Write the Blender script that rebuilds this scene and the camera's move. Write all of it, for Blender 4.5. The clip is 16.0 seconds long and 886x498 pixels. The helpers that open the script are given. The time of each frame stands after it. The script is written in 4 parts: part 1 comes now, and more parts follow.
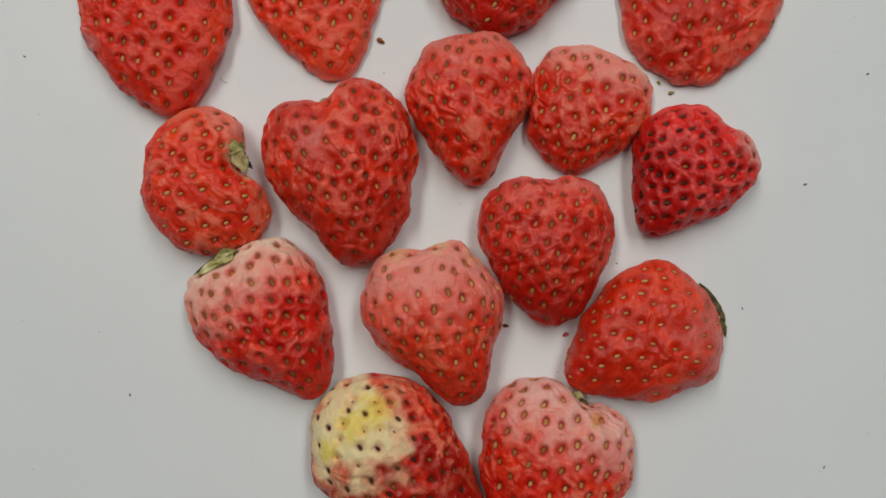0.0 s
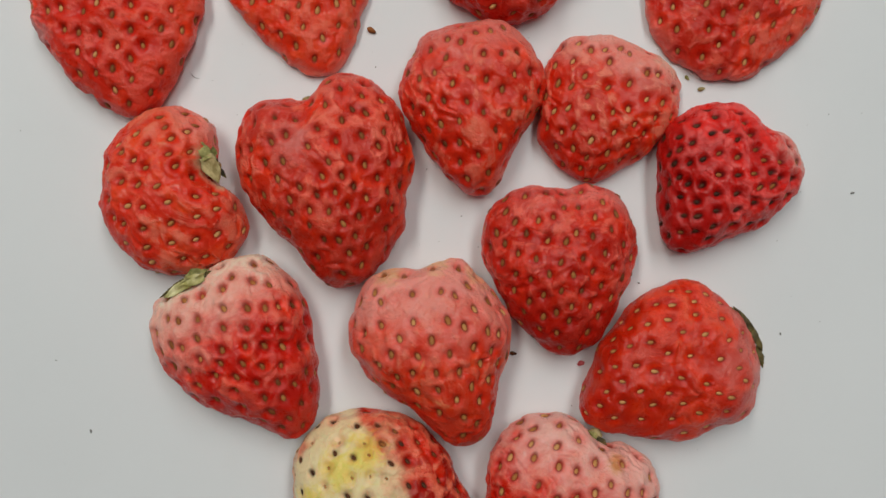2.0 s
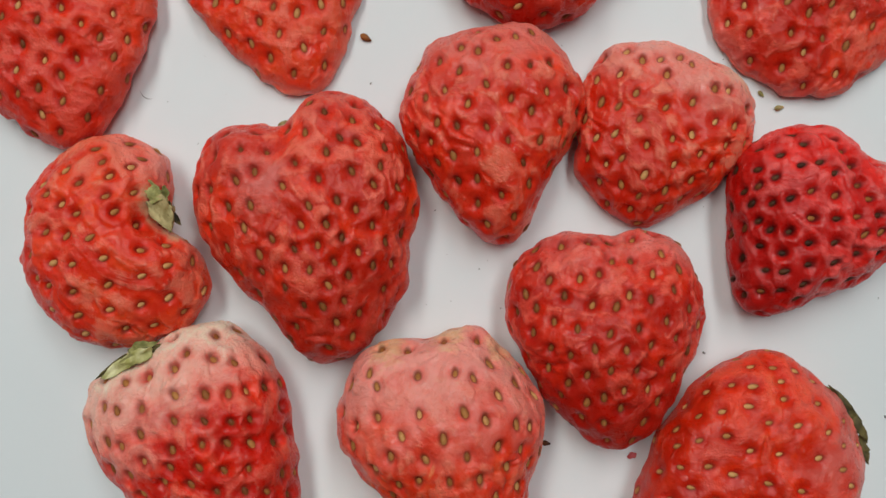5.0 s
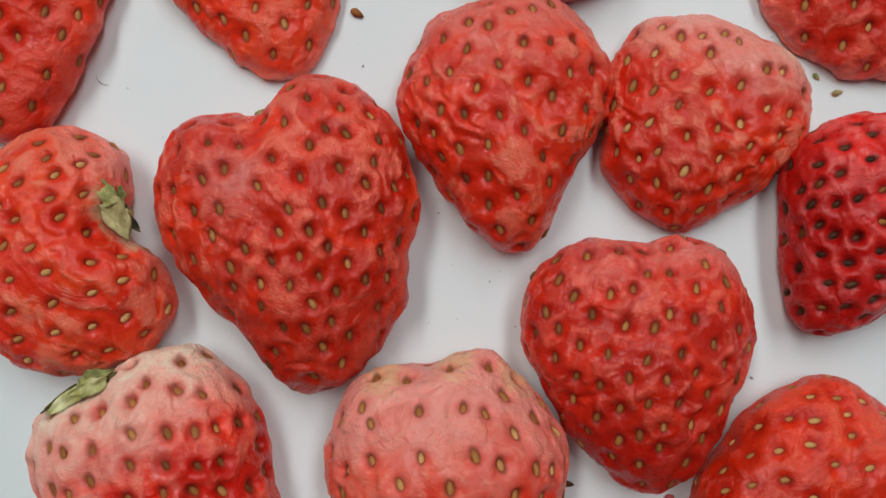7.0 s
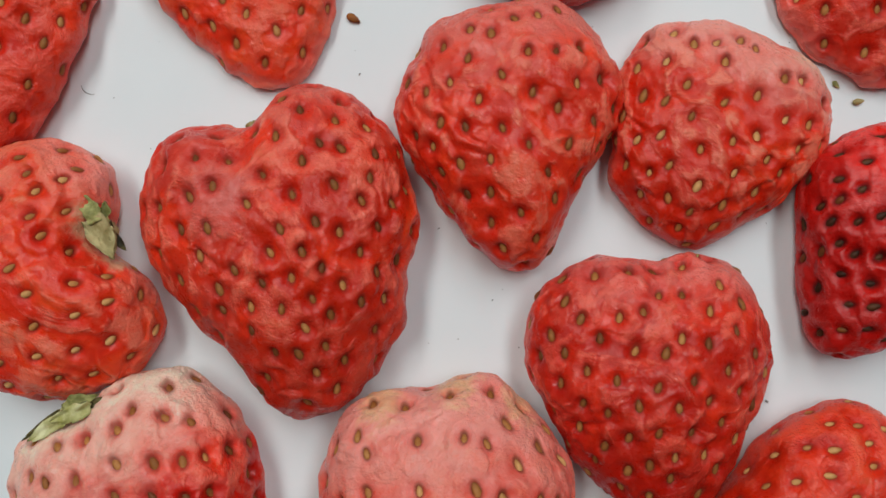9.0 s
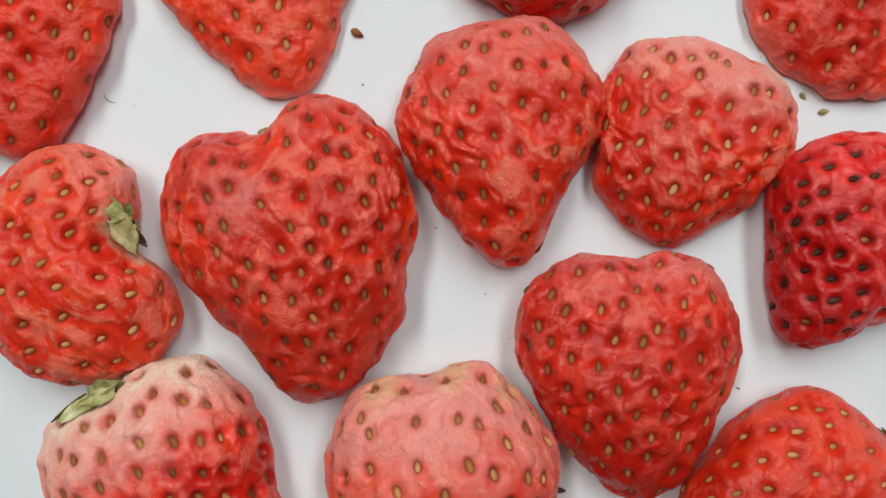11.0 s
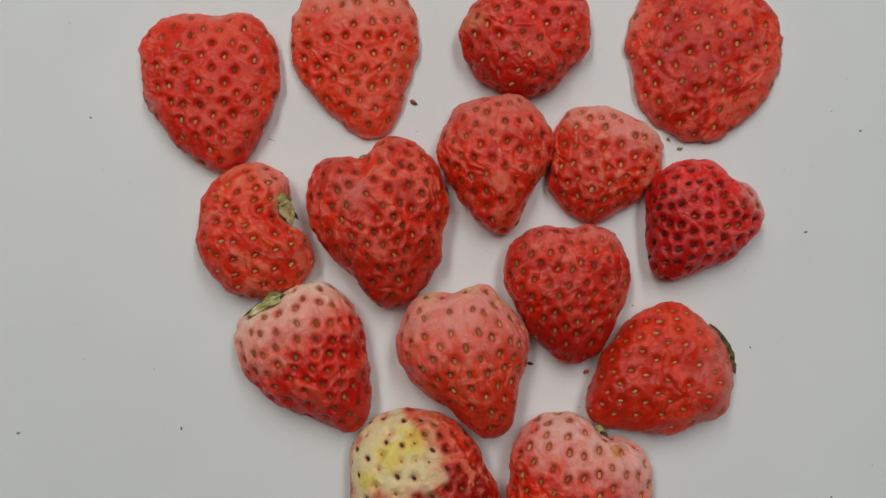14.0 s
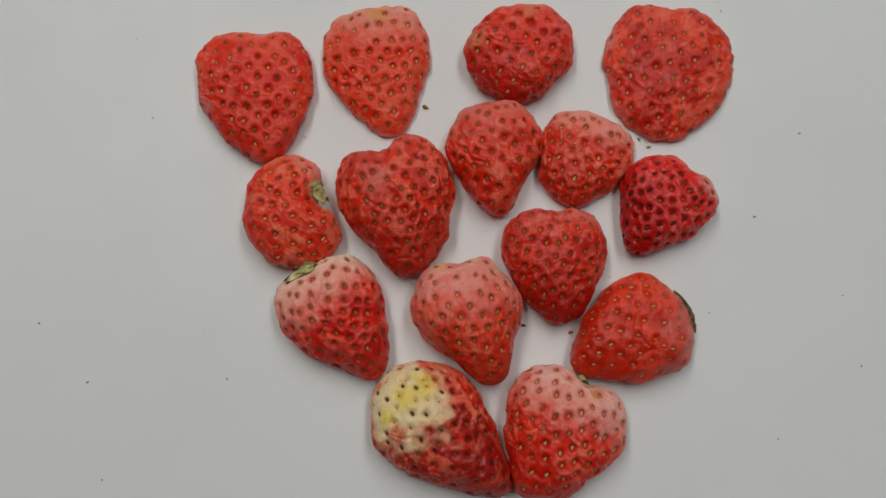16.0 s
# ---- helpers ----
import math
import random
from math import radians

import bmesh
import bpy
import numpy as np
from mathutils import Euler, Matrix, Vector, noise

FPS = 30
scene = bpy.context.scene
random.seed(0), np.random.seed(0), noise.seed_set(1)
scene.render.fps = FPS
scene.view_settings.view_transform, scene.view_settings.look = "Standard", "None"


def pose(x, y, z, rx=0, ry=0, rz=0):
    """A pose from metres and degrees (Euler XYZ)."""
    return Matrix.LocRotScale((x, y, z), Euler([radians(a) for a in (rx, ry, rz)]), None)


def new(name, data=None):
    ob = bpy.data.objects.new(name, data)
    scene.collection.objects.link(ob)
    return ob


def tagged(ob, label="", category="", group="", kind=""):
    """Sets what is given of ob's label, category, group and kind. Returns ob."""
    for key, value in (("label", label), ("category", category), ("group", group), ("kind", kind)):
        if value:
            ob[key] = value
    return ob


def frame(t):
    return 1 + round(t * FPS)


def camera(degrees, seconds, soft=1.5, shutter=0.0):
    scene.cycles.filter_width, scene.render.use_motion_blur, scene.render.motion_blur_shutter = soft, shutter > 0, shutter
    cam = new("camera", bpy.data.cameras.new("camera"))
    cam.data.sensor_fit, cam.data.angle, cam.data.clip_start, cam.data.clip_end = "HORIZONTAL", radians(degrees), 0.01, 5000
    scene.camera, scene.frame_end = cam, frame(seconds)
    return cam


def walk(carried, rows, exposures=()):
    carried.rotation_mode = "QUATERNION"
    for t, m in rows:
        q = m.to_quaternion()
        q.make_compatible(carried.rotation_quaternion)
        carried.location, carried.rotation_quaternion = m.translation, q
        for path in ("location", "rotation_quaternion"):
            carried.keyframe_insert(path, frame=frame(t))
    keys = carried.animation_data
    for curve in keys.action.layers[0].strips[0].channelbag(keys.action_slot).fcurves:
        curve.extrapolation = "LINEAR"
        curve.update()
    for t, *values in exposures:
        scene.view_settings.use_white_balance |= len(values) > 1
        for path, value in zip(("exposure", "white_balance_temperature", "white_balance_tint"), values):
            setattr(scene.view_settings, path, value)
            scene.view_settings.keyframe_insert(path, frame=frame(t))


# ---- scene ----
cam = camera(62.0, 16.0, soft=1.5)
# seconds, eye in metres, turn in degrees; the camera hangs over the table and looks down
PATH = [
    (0.0, -0.00157, -0.00951, 0.15228, 3.574, -0.591, 0.001),
    (0.5, -0.00185, -0.00672, 0.14985, 3.273, -0.628, 0.008),
    (1.0, -0.00153, -0.00380, 0.14337, 2.968, -0.597, 0.034),
    (1.5, -0.00122, -0.00307, 0.13873, 2.653, -0.529, 0.018),
    (2.0, -0.00059, -0.00242, 0.13527, 2.398, -0.295, -0.018),
    (2.5, -0.00035, -0.00142, 0.12998, 2.359, -0.264, -0.067),
    (3.0, -0.00032, 0.00096, 0.12685, 2.643, -0.199, -0.071),
    (3.5, -0.00099, 0.00266, 0.12373, 2.767, -0.163, -0.113),
    (4.0, -0.00100, 0.00353, 0.11850, 3.064, -0.018, -0.162),
    (6.5, -0.00223, 0.00842, 0.09549, 3.496, 0.254, -0.491),
    (7.0, -0.00204, 0.00830, 0.09298, 3.171, 0.227, -0.507),
    (7.5, -0.00180, 0.00826, 0.09158, 2.868, 0.294, -0.508),
    (8.0, -0.00125, 0.00911, 0.08814, 2.693, 0.379, -0.535),
    (8.5, -0.00160, 0.01074, 0.08923, 2.479, 0.517, -0.501),
    (9.0, -0.00156, 0.01144, 0.08898, 2.617, 0.559, -0.491),
    (11.5, -0.00138, 0.01003, 0.10283, 2.735, 0.275, -0.342),
    (12.0, -0.00079, 0.00604, 0.11654, 3.183, 0.229, -0.343),
    (12.5, -0.00250, 0.00283, 0.13013, 3.639, -0.130, -0.339),
    (13.0, -0.00277, -0.00077, 0.14277, 4.902, -0.085, -0.279),
    (13.5, -0.00388, -0.00411, 0.15699, 6.050, -0.036, -0.187),
    (14.0, -0.00664, -0.01002, 0.16519, 6.828, -0.086, -0.042),
    (14.5, -0.00890, -0.01556, 0.17487, 7.644, -0.283, 0.028),
    (15.0, -0.00896, -0.01905, 0.17984, 8.451, -0.240, 0.095),
    (15.5, -0.00919, -0.02262, 0.18402, 9.115, -0.629, 0.092),
    (16.0, -0.01034, -0.02854, 0.19342, 9.657, -0.665, 0.159),
]
EXPOSURES = [
    (0.0, -0.45, 6760, 7), (1.5, -0.37, 6710, 7), (3.5, -0.29, 6600, 6), (4.2, -0.24, 6530, 5), (6.5, -0.19, 6230, 2), (9.0, -0.17, 6200, 2), (11.5, 0.05, 6270, 3),
    (12.5, -0.13, 6480, 6), (13.5, -0.50, 6670, 8), (14.5, -0.55, 6770, 8), (16.0, -0.62, 6770, 8),
]
walk(cam, [(t, pose(x, y, z, rx, ry, rz)) for t, x, y, z, rx, ry, rz in PATH], EXPOSURES)

# ---- light: two long soft ceiling panels on both sides of the table, in a closed room ----
world = bpy.data.worlds.new("room_air")
scene.world = world
world.use_nodes = True
world.node_tree.nodes["Background"].inputs[0].default_value = (0.9, 0.95, 1.0, 1)
world.node_tree.nodes["Background"].inputs[1].default_value = 0.02


def room_light(name, at, sx, sy, watts, colour):
    data = bpy.data.lights.new(name, "AREA")
    data.shape, data.size, data.size_y, data.energy, data.color = "RECTANGLE", sx, sy, watts, colour
    ob = new(name, data)
    ob.matrix_world = at
    return ob


room_light("ceiling_panel", pose(-0.62, 0.95, 1.70), 0.35, 1.9, 24.0, (1.0, 0.985, 0.95))
room_light("ceiling_panel", pose(0.62, 0.95, 1.70), 0.35, 1.9, 20.5, (0.97, 0.99, 1.0))

# ---- materials ----


class Nodes:
    """A short way to write a node material."""

    def __init__(self, name):
        self.mat = bpy.data.materials.new(name)
        self.mat.use_nodes = True
        self.tree = self.mat.node_tree
        self.bsdf = self.tree.nodes["Principled BSDF"]

    def put(self, socket, value):
        if isinstance(value, bpy.types.NodeSocket):
            self.tree.links.new(value, socket)
        else:
            socket.default_value = (*value, 1) if isinstance(value, tuple) and len(value) == 3 and socket.type == "RGBA" else value

    def coords(self, kind="Object"):
        return self.tree.nodes.new("ShaderNodeTexCoord").outputs[kind]

    def noise(self, vec, scale, detail=3, rough=0.55, warp=0.0, kind="FBM"):
        n = self.tree.nodes.new("ShaderNodeTexNoise")
        n.noise_type = kind
        self.put(n.inputs["Vector"], vec)
        n.inputs["Scale"].default_value, n.inputs["Detail"].default_value = scale, detail
        n.inputs["Roughness"].default_value, n.inputs["Distortion"].default_value = rough, warp
        return n.outputs["Fac"]

    def ramp(self, fac, lo, hi, a=0.0, b=1.0):
        n = self.tree.nodes.new("ShaderNodeMapRange")
        n.interpolation_type = "SMOOTHSTEP"
        self.put(n.inputs["Value"], fac)
        for key, value in (("From Min", lo), ("From Max", hi), ("To Min", a), ("To Max", b)):
            n.inputs[key].default_value = value
        return n.outputs["Result"]

    def sum(self, op, a, b):
        n = self.tree.nodes.new("ShaderNodeMath")
        n.operation = op
        self.put(n.inputs[0], a), self.put(n.inputs[1], b)
        return n.outputs[0]

    def mix(self, fac, a, b, blend="MIX"):
        n = self.tree.nodes.new("ShaderNodeMix")
        n.data_type, n.blend_type = "RGBA", blend
        self.put(n.inputs[0], fac), self.put(n.inputs[6], a), self.put(n.inputs[7], b)
        return n.outputs[2]

    def attribute(self, name):
        n = self.tree.nodes.new("ShaderNodeAttribute")
        n.attribute_name = name
        return n.outputs["Fac"]

    def random(self):
        return self.tree.nodes.new("ShaderNodeObjectInfo").outputs["Random"]

    def bump(self, height, strength, distance):
        n = self.tree.nodes.new("ShaderNodeBump")
        n.inputs["Strength"].default_value, n.inputs["Distance"].default_value = strength, distance
        self.put(n.inputs["Height"], height)
        self.put(self.bsdf.inputs["Normal"], n.outputs["Normal"])
        self.put(self.bsdf.inputs["Coat Normal"], n.outputs["Normal"])

    def finish(self, colour, rough, specular=0.5):
        self.put(self.bsdf.inputs["Base Color"], colour)
        self.put(self.bsdf.inputs["Roughness"], rough)
        self.put(self.bsdf.inputs["Specular IOR Level"], specular)
        return self.mat


def vivid(c, blue=0.23):
    """Dried fruit pigment: strong red, little green and blue."""
    return (min(0.94, c[0] * 1.60), c[1] * 0.81, c[2] * blue)


def flesh_material(deep, red, pink_tone, stem, patch, pink_amount=0.56, pit_dark=0.85, pit=(0.20, 0.026, 0.012), tip_dark=0.75, flush=0.85, stain=(0.70, 0.30, 0.10), stain_amount=0.3):
    """Dried strawberry skin: mottled red, pale islands of frost and painted sheen, a pale end at the stem, a darker
    tip, dark pits.
    """
    m = Nodes("dried_strawberry_skin")
    stem = (min(0.95, stem[0] * 1.10), stem[1] * 0.95, stem[2] * 0.95)
    deep, red, pink_tone = vivid(deep), vivid(red), vivid(pink_tone, 0.58)
    vec = m.coords()
    coarse, mid, fine = m.noise(vec, 110, 5, 0.6, 1.2), m.noise(vec, 420, 4, 0.65, 0.8), m.noise(vec, 2200, 3, 0.6)
    veins = m.noise(vec, 330, 5, 0.6, 1.4, "RIDGED_MULTIFRACTAL")
    threads = m.noise(vec, 900, 4, 0.6, 0.8, "RIDGED_MULTIFRACTAL")
    colour = m.mix(m.ramp(coarse, 0.42, 0.60), deep, red)
    colour = m.mix(m.ramp(mid, 0.42, 0.70, 0.0, 0.45), colour, tuple(c * k for c, k in zip(deep, (0.86, 0.75, 0.75))))
    away = m.sum("SUBTRACT", 1.0, m.attribute("halo"))
    # pale islands of frost and painted sheen, fuller on raised folds than in creases
    islands = m.sum("ADD", m.noise(vec, 95, 7, 0.66, 1.6), m.sum("MULTIPLY", m.sum("SUBTRACT", m.attribute("ridge"), 0.5), 0.16))
    frost_sheen = m.ramp(islands, 0.48, 0.58)
    breakup = m.ramp(m.noise(vec, 380, 4, 0.6, 1.2), 0.34, 0.60, 0.45, 1.0)
    pale_mask = m.sum("MULTIPLY", m.ramp(m.attribute("ridge"), 0.25, 0.95), m.ramp(m.noise(vec, 260, 5, 0.7, 1.0), 0.36, 0.62))
    pale_mask = m.sum("ADD", m.sum("MULTIPLY", pale_mask, 0.35), m.sum("MULTIPLY", m.sum("MULTIPLY", frost_sheen, breakup), 0.95))
    colour = m.mix(m.sum("MINIMUM", 1.0, m.sum("MULTIPLY", m.sum("MULTIPLY", pale_mask, away), pink_amount * 1.3)), colour, pink_tone)
    colour = m.mix(m.ramp(m.noise(vec, 115, 5, 0.7, 1.6), 0.58, 0.76, 0.0, 0.6 * stain_amount), colour, stain)
    # tip darkened: riper pigment plus shade of the lower side put into the colour
    tip_mask = m.sum("ADD", m.attribute("tip"), m.sum("MULTIPLY", m.sum("SUBTRACT", m.noise(vec, 180, 4, 0.6, 1.0), 0.5), 0.9))
    colour = m.mix(m.ramp(tip_mask, 0.05, 0.8, 0.0, tip_dark), colour, tuple(c * k for c, k in zip(deep, (0.80, 0.62, 0.62))))
    # pale stem end; on large heart, pear, flat, notched and tilted also painted sheen
    wobble = m.sum("MULTIPLY", m.sum("SUBTRACT", m.noise(vec, 240, 4, 0.6, 0.7), 0.5), 0.9)
    colour = m.mix(m.ramp(m.sum("ADD", m.attribute("pale"), wobble), 0.12, 0.95, 0.0, 0.95), colour, stem)
    streaks = m.sum("MULTIPLY", m.sum("SUBTRACT", m.noise(vec, 210, 5, 0.75, 2.2), 0.5), 1.7)
    colour = m.mix(m.ramp(m.sum("ADD", m.attribute("patch"), streaks), 0.25, 0.95, 0.0, 0.8), colour, patch)
    # deeper red pigment round each pit
    reach = m.sum("MULTIPLY", m.attribute("halo"), m.ramp(m.noise(vec, 300, 3, 0.6, 0.5), 0.3, 0.65, 0.35, 1.0))
    colour = m.mix(m.sum("MULTIPLY", reach, flush), colour, (0.84, 0.26, 0.24), "MULTIPLY")
    # socket ring: brown-red pigment with the pit's shade put into the colour
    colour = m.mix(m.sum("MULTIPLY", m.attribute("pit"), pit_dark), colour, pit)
    pores = m.noise(vec, 3400, 2, 0.5)
    # whitish threads, streaks and grains: fine sheen and glints put into the colour
    colour = m.mix(m.ramp(threads, 0.55, 1.5, 0.0, 0.10), colour, pink_tone)
    strands = m.noise(vec, 520, 5, 0.7, 3.2, "RIDGED_MULTIFRACTAL")
    colour = m.mix(m.sum("MULTIPLY", m.ramp(strands, 0.9, 1.7, 0.0, 0.22), away), colour, tuple(min(0.95, c * k) for c, k in zip(pink_tone, (1.0, 1.25, 1.3))))
    colour = m.mix(m.sum("MULTIPLY", m.ramp(pores, 0.60, 0.72, 0.0, 0.34), frost_sheen), colour, pink_tone)
    relief = m.sum("ADD", m.sum("MULTIPLY", veins, 0.20), m.sum("MULTIPLY", threads, 0.16))
    relief = m.sum("ADD", relief, m.sum("MULTIPLY", m.sum("ADD", m.sum("MULTIPLY", fine, 0.50), m.sum("MULTIPLY", pores, 0.55)), m.sum("ADD", 0.45, m.sum("MULTIPLY", frost_sheen, 0.75))))
    m.bump(relief, 0.50, 0.00045)
    m.put(m.bsdf.inputs["Subsurface Weight"], 0.32)
    m.put(m.bsdf.inputs["Subsurface Radius"], (0.0018, 0.0005, 0.0004))
    # a thin moist glaze in places
    m.put(m.bsdf.inputs["Coat Weight"], m.ramp(m.noise(vec, 170, 4, 0.6, 1.0), 0.44, 0.64, 0.02, 0.26))
    m.put(m.bsdf.inputs["Coat Roughness"], 0.18)
    gloss = m.sum("ADD", m.ramp(fine, 0.3, 0.7, 0.20, 0.40), m.sum("MULTIPLY", m.ramp(mid, 0.35, 0.65), 0.10))
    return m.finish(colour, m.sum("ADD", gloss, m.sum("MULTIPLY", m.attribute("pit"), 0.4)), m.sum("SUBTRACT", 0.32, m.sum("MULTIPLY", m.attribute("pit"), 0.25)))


def seed_material(name, back, a, b):
    """A seed hull: brown sides with the pit's shade painted in, paler towards its free blunt end and along its lit
    ridge.
    """
    m = Nodes(name)
    vec = m.coords()
    split = m.tree.nodes.new("ShaderNodeSeparateXYZ")
    m.put(split.inputs[0], vec)
    n = m.noise(vec, 1500, 4, 0.6, 0.3)
    tone = m.sum("ADD", m.sum("MULTIPLY", m.ramp(n, 0.32, 0.68), 0.4), m.sum("MULTIPLY", m.random(), 0.6))
    hull = m.mix(tone, a, b)
    crown = m.sum("MULTIPLY", m.ramp(split.outputs[1], -0.00085, 0.00010), m.ramp(m.sum("ABSOLUTE", split.outputs[0], 0.0), 0.00046, 0.00020, 0.0, 1.0))
    crown_share = m.ramp(m.random(), 0.05, 0.5, 0.55, 1.0)
    m.bump(n, 0.3, 0.0002)
    return m.finish(m.mix(m.sum("MULTIPLY", crown, crown_share), back, hull), m.ramp(n, 0.3, 0.7, 0.35, 0.55), 0.15)


def plain_material(name, a, b, scale=600, rough=(0.4, 0.65), bump=0.3, specular=0.4):
    """A mottled surface between two colours."""
    m = Nodes(name)
    vec = m.coords()
    n = m.noise(vec, scale, 4, 0.6, 0.3)
    fac = m.ramp(n, 0.32, 0.68)
    m.bump(n, bump, 0.0002)
    return m.finish(m.mix(fac, a, b), m.ramp(n, 0.3, 0.7, *rough), specular)


def table_material():
    m = Nodes("white_card")
    vec = m.coords()
    broad, mid, fine = m.noise(vec, 9, 3), m.noise(vec, 70, 4, 0.6), m.noise(vec, 1500, 3, 0.6)
    colour = m.mix(m.ramp(broad, 0.3, 0.7), (0.765, 0.785, 0.80), (0.805, 0.825, 0.84))
    colour = m.mix(m.ramp(mid, 0.58, 0.8, 0.0, 0.18), colour, (0.72, 0.72, 0.72))
    m.bump(fine, 0.08, 0.0001)
    return m.finish(colour, m.ramp(mid, 0.3, 0.7, 0.42, 0.55), 0.35)


CARD = table_material()
WALL = plain_material("cool_grey_wall", (0.28, 0.295, 0.31), (0.34, 0.355, 0.37), 3, (0.8, 0.9), 0.1)
BOUNCE_CUT = plain_material("dark_bounce_cut", (0.07, 0.07, 0.07), (0.10, 0.10, 0.10), 3, (0.8, 0.9), 0.1)
FLOOR = plain_material("grey_floor_vinyl", (0.30, 0.30, 0.29), (0.36, 0.36, 0.35), 8, (0.5, 0.6), 0.1)
SEED_TAN = seed_material("tan_seed_hull", (0.30, 0.10, 0.025), (0.52, 0.23, 0.065), (0.76, 0.42, 0.17))
SEED_OLIVE = seed_material("olive_seed_hull", (0.20, 0.055, 0.015), (0.34, 0.12, 0.028), (0.60, 0.27, 0.085))
SEED_BROWN = seed_material("brown_seed_hull", (0.12, 0.028, 0.010), (0.18, 0.05, 0.015), (0.42, 0.16, 0.04))
SEED_DARK = seed_material("dark_seed_hull", (0.025, 0.008, 0.005), (0.05, 0.016, 0.008), (0.14, 0.052, 0.020))
SEPAL_GREEN = plain_material("dried_green_sepal", (0.16, 0.15, 0.035), (0.54, 0.50, 0.19), 500, (0.6, 0.8))
SEPAL_LIGHT = plain_material("pale_yellow_green_sepal", (0.40, 0.36, 0.10), (0.80, 0.74, 0.44), 420, (0.6, 0.8))
SEPAL_STRAW = plain_material("straw_coloured_sepal", (0.26, 0.19, 0.06), (0.58, 0.47, 0.23), 500, (0.6, 0.8))
SEPAL_DARK = plain_material("brown_withered_sepal", (0.03, 0.022, 0.01), (0.17, 0.13, 0.04), 450, (0.6, 0.8))
CRUMB_RED = plain_material("red_crumb", (0.45, 0.05, 0.06), (0.62, 0.16, 0.16), 900)
DUST = plain_material("grey_dust", (0.16, 0.15, 0.14), (0.34, 0.33, 0.32), 900)

# ---- the room and the table ----


def mesh_object(name, bm, material, parent=None, smooth=False):
    data = bpy.data.meshes.new(name)
    bm.to_mesh(data)
    bm.free()
    if smooth:
        data.polygons.foreach_set("use_smooth", [True] * len(data.polygons))
    data.materials.append(material)
    ob = new(name, data)
    ob.parent = parent
    return ob


def part(name, bm, material, parent, label=""):
    return tagged(mesh_object(name, bm, material, parent, True), label)


def slab(name, lo, hi, material, label, category, bevel=0.0):
    bm = bmesh.new()
    bmesh.ops.create_cube(bm, size=1)
    for v in bm.verts:
        v.co = [a + (c + 0.5) * (b - a) for a, b, c in zip(lo, hi, v.co)]
    if bevel:
        bmesh.ops.bevel(bm, geom=list(bm.edges), offset=bevel, segments=3, affect="EDGES")
    return tagged(mesh_object(name, bm, material), label, category, kind="structure")


slab("tabletop", (-0.60, -0.40, -0.025), (0.60, 0.40, 0.0), CARD, "smooth white tabletop with dust specks under the strawberries", "tabletop", 0.002)
# unseen shell added to close the room; its dull greys keep bounced light low
slab("floor", (-1.8, -1.8, -0.80), (1.8, 1.8, -0.75), FLOOR, "plain grey floor under the table", "floor")
slab("ceiling", (-1.8, -1.8, 1.75), (1.8, 1.8, 1.80), WALL, "unseen cool grey ceiling that closes the room over the table", "ceiling")
slab("wall_north", (-1.8, 1.8, -0.75), (1.8, 1.9, 1.75), WALL, "unseen cool grey wall that closes the room", "wall")
# unseen and made dark to cut light bounced onto the berries' south sides
slab("bounce_cut_south", (-1.8, -1.9, -0.75), (1.8, -1.8, 1.75), BOUNCE_CUT, "unseen dark grey wall added to cut light from the south", "wall")
slab("wall_east", (1.8, -1.8, -0.75), (1.9, 1.8, 1.75), WALL, "unseen cool grey wall that closes the room", "wall")
slab("wall_west", (-1.9, -1.8, -0.75), (-1.8, 1.8, 1.75), WALL, "unseen cool grey wall that closes the room", "wall")

# ---- strawberries (lengths in millimetres from here on, scaled when a mesh is made) ----
MM = 0.001
GRID = 276
rng = np.random.default_rng(7)
LATTICE = rng.normal(size=(32, 32, 32, 3))
LATTICE /= np.linalg.norm(LATTICE, axis=-1, keepdims=True)


def ripple(p, wave, seed=0.0):
    """Gradient noise, about -1 to 1, with waves of that many millimetres."""
    q = p / wave + seed
    i = np.floor(q).astype(int)
    f = q - i
    w = f * f * f * (f * (f * 6 - 15) + 10)
    out = 0.0
    for dx in (0, 1):
        for dy in (0, 1):
            for dz in (0, 1):
                g = LATTICE[(i[..., 0] + dx) % 32, (i[..., 1] + dy) % 32, (i[..., 2] + dz) % 32]
                d = (g * (f - (dx, dy, dz))).sum(-1)
                k = (w[..., 0] if dx else 1 - w[..., 0]) * (w[..., 1] if dy else 1 - w[..., 1]) * (w[..., 2] if dz else 1 - w[..., 2])
                out = out + k * d
    return out * 1.6


def disc_grid(n):
    """A square grid bent into a disc: radius 0 to 1 and angle of each of its points."""
    a = np.linspace(-1, 1, n)
    x, y = np.meshgrid(a, a, indexing="ij")
    wide = np.abs(x) > np.abs(y)
    with np.errstate(divide="ignore", invalid="ignore"):
        r = np.where(wide, x, y)
        phi = np.where(wide, np.pi / 4 * np.nan_to_num(y / x), np.pi / 2 - np.pi / 4 * np.nan_to_num(x / y))
    phi = np.where(r < 0, phi + np.pi, phi)
    return np.abs(r), phi


def outline(lobes, angle):
    """Radius of the fruit seen from above: a mean radius and its waves round the circle."""
    r = lobes[0] + 0 * angle
    for k in range(1, len(lobes) // 2 + 1):
        r = r + lobes[2 * k - 1] * np.cos(k * angle) + lobes[2 * k] * np.sin(k * angle)
    return r


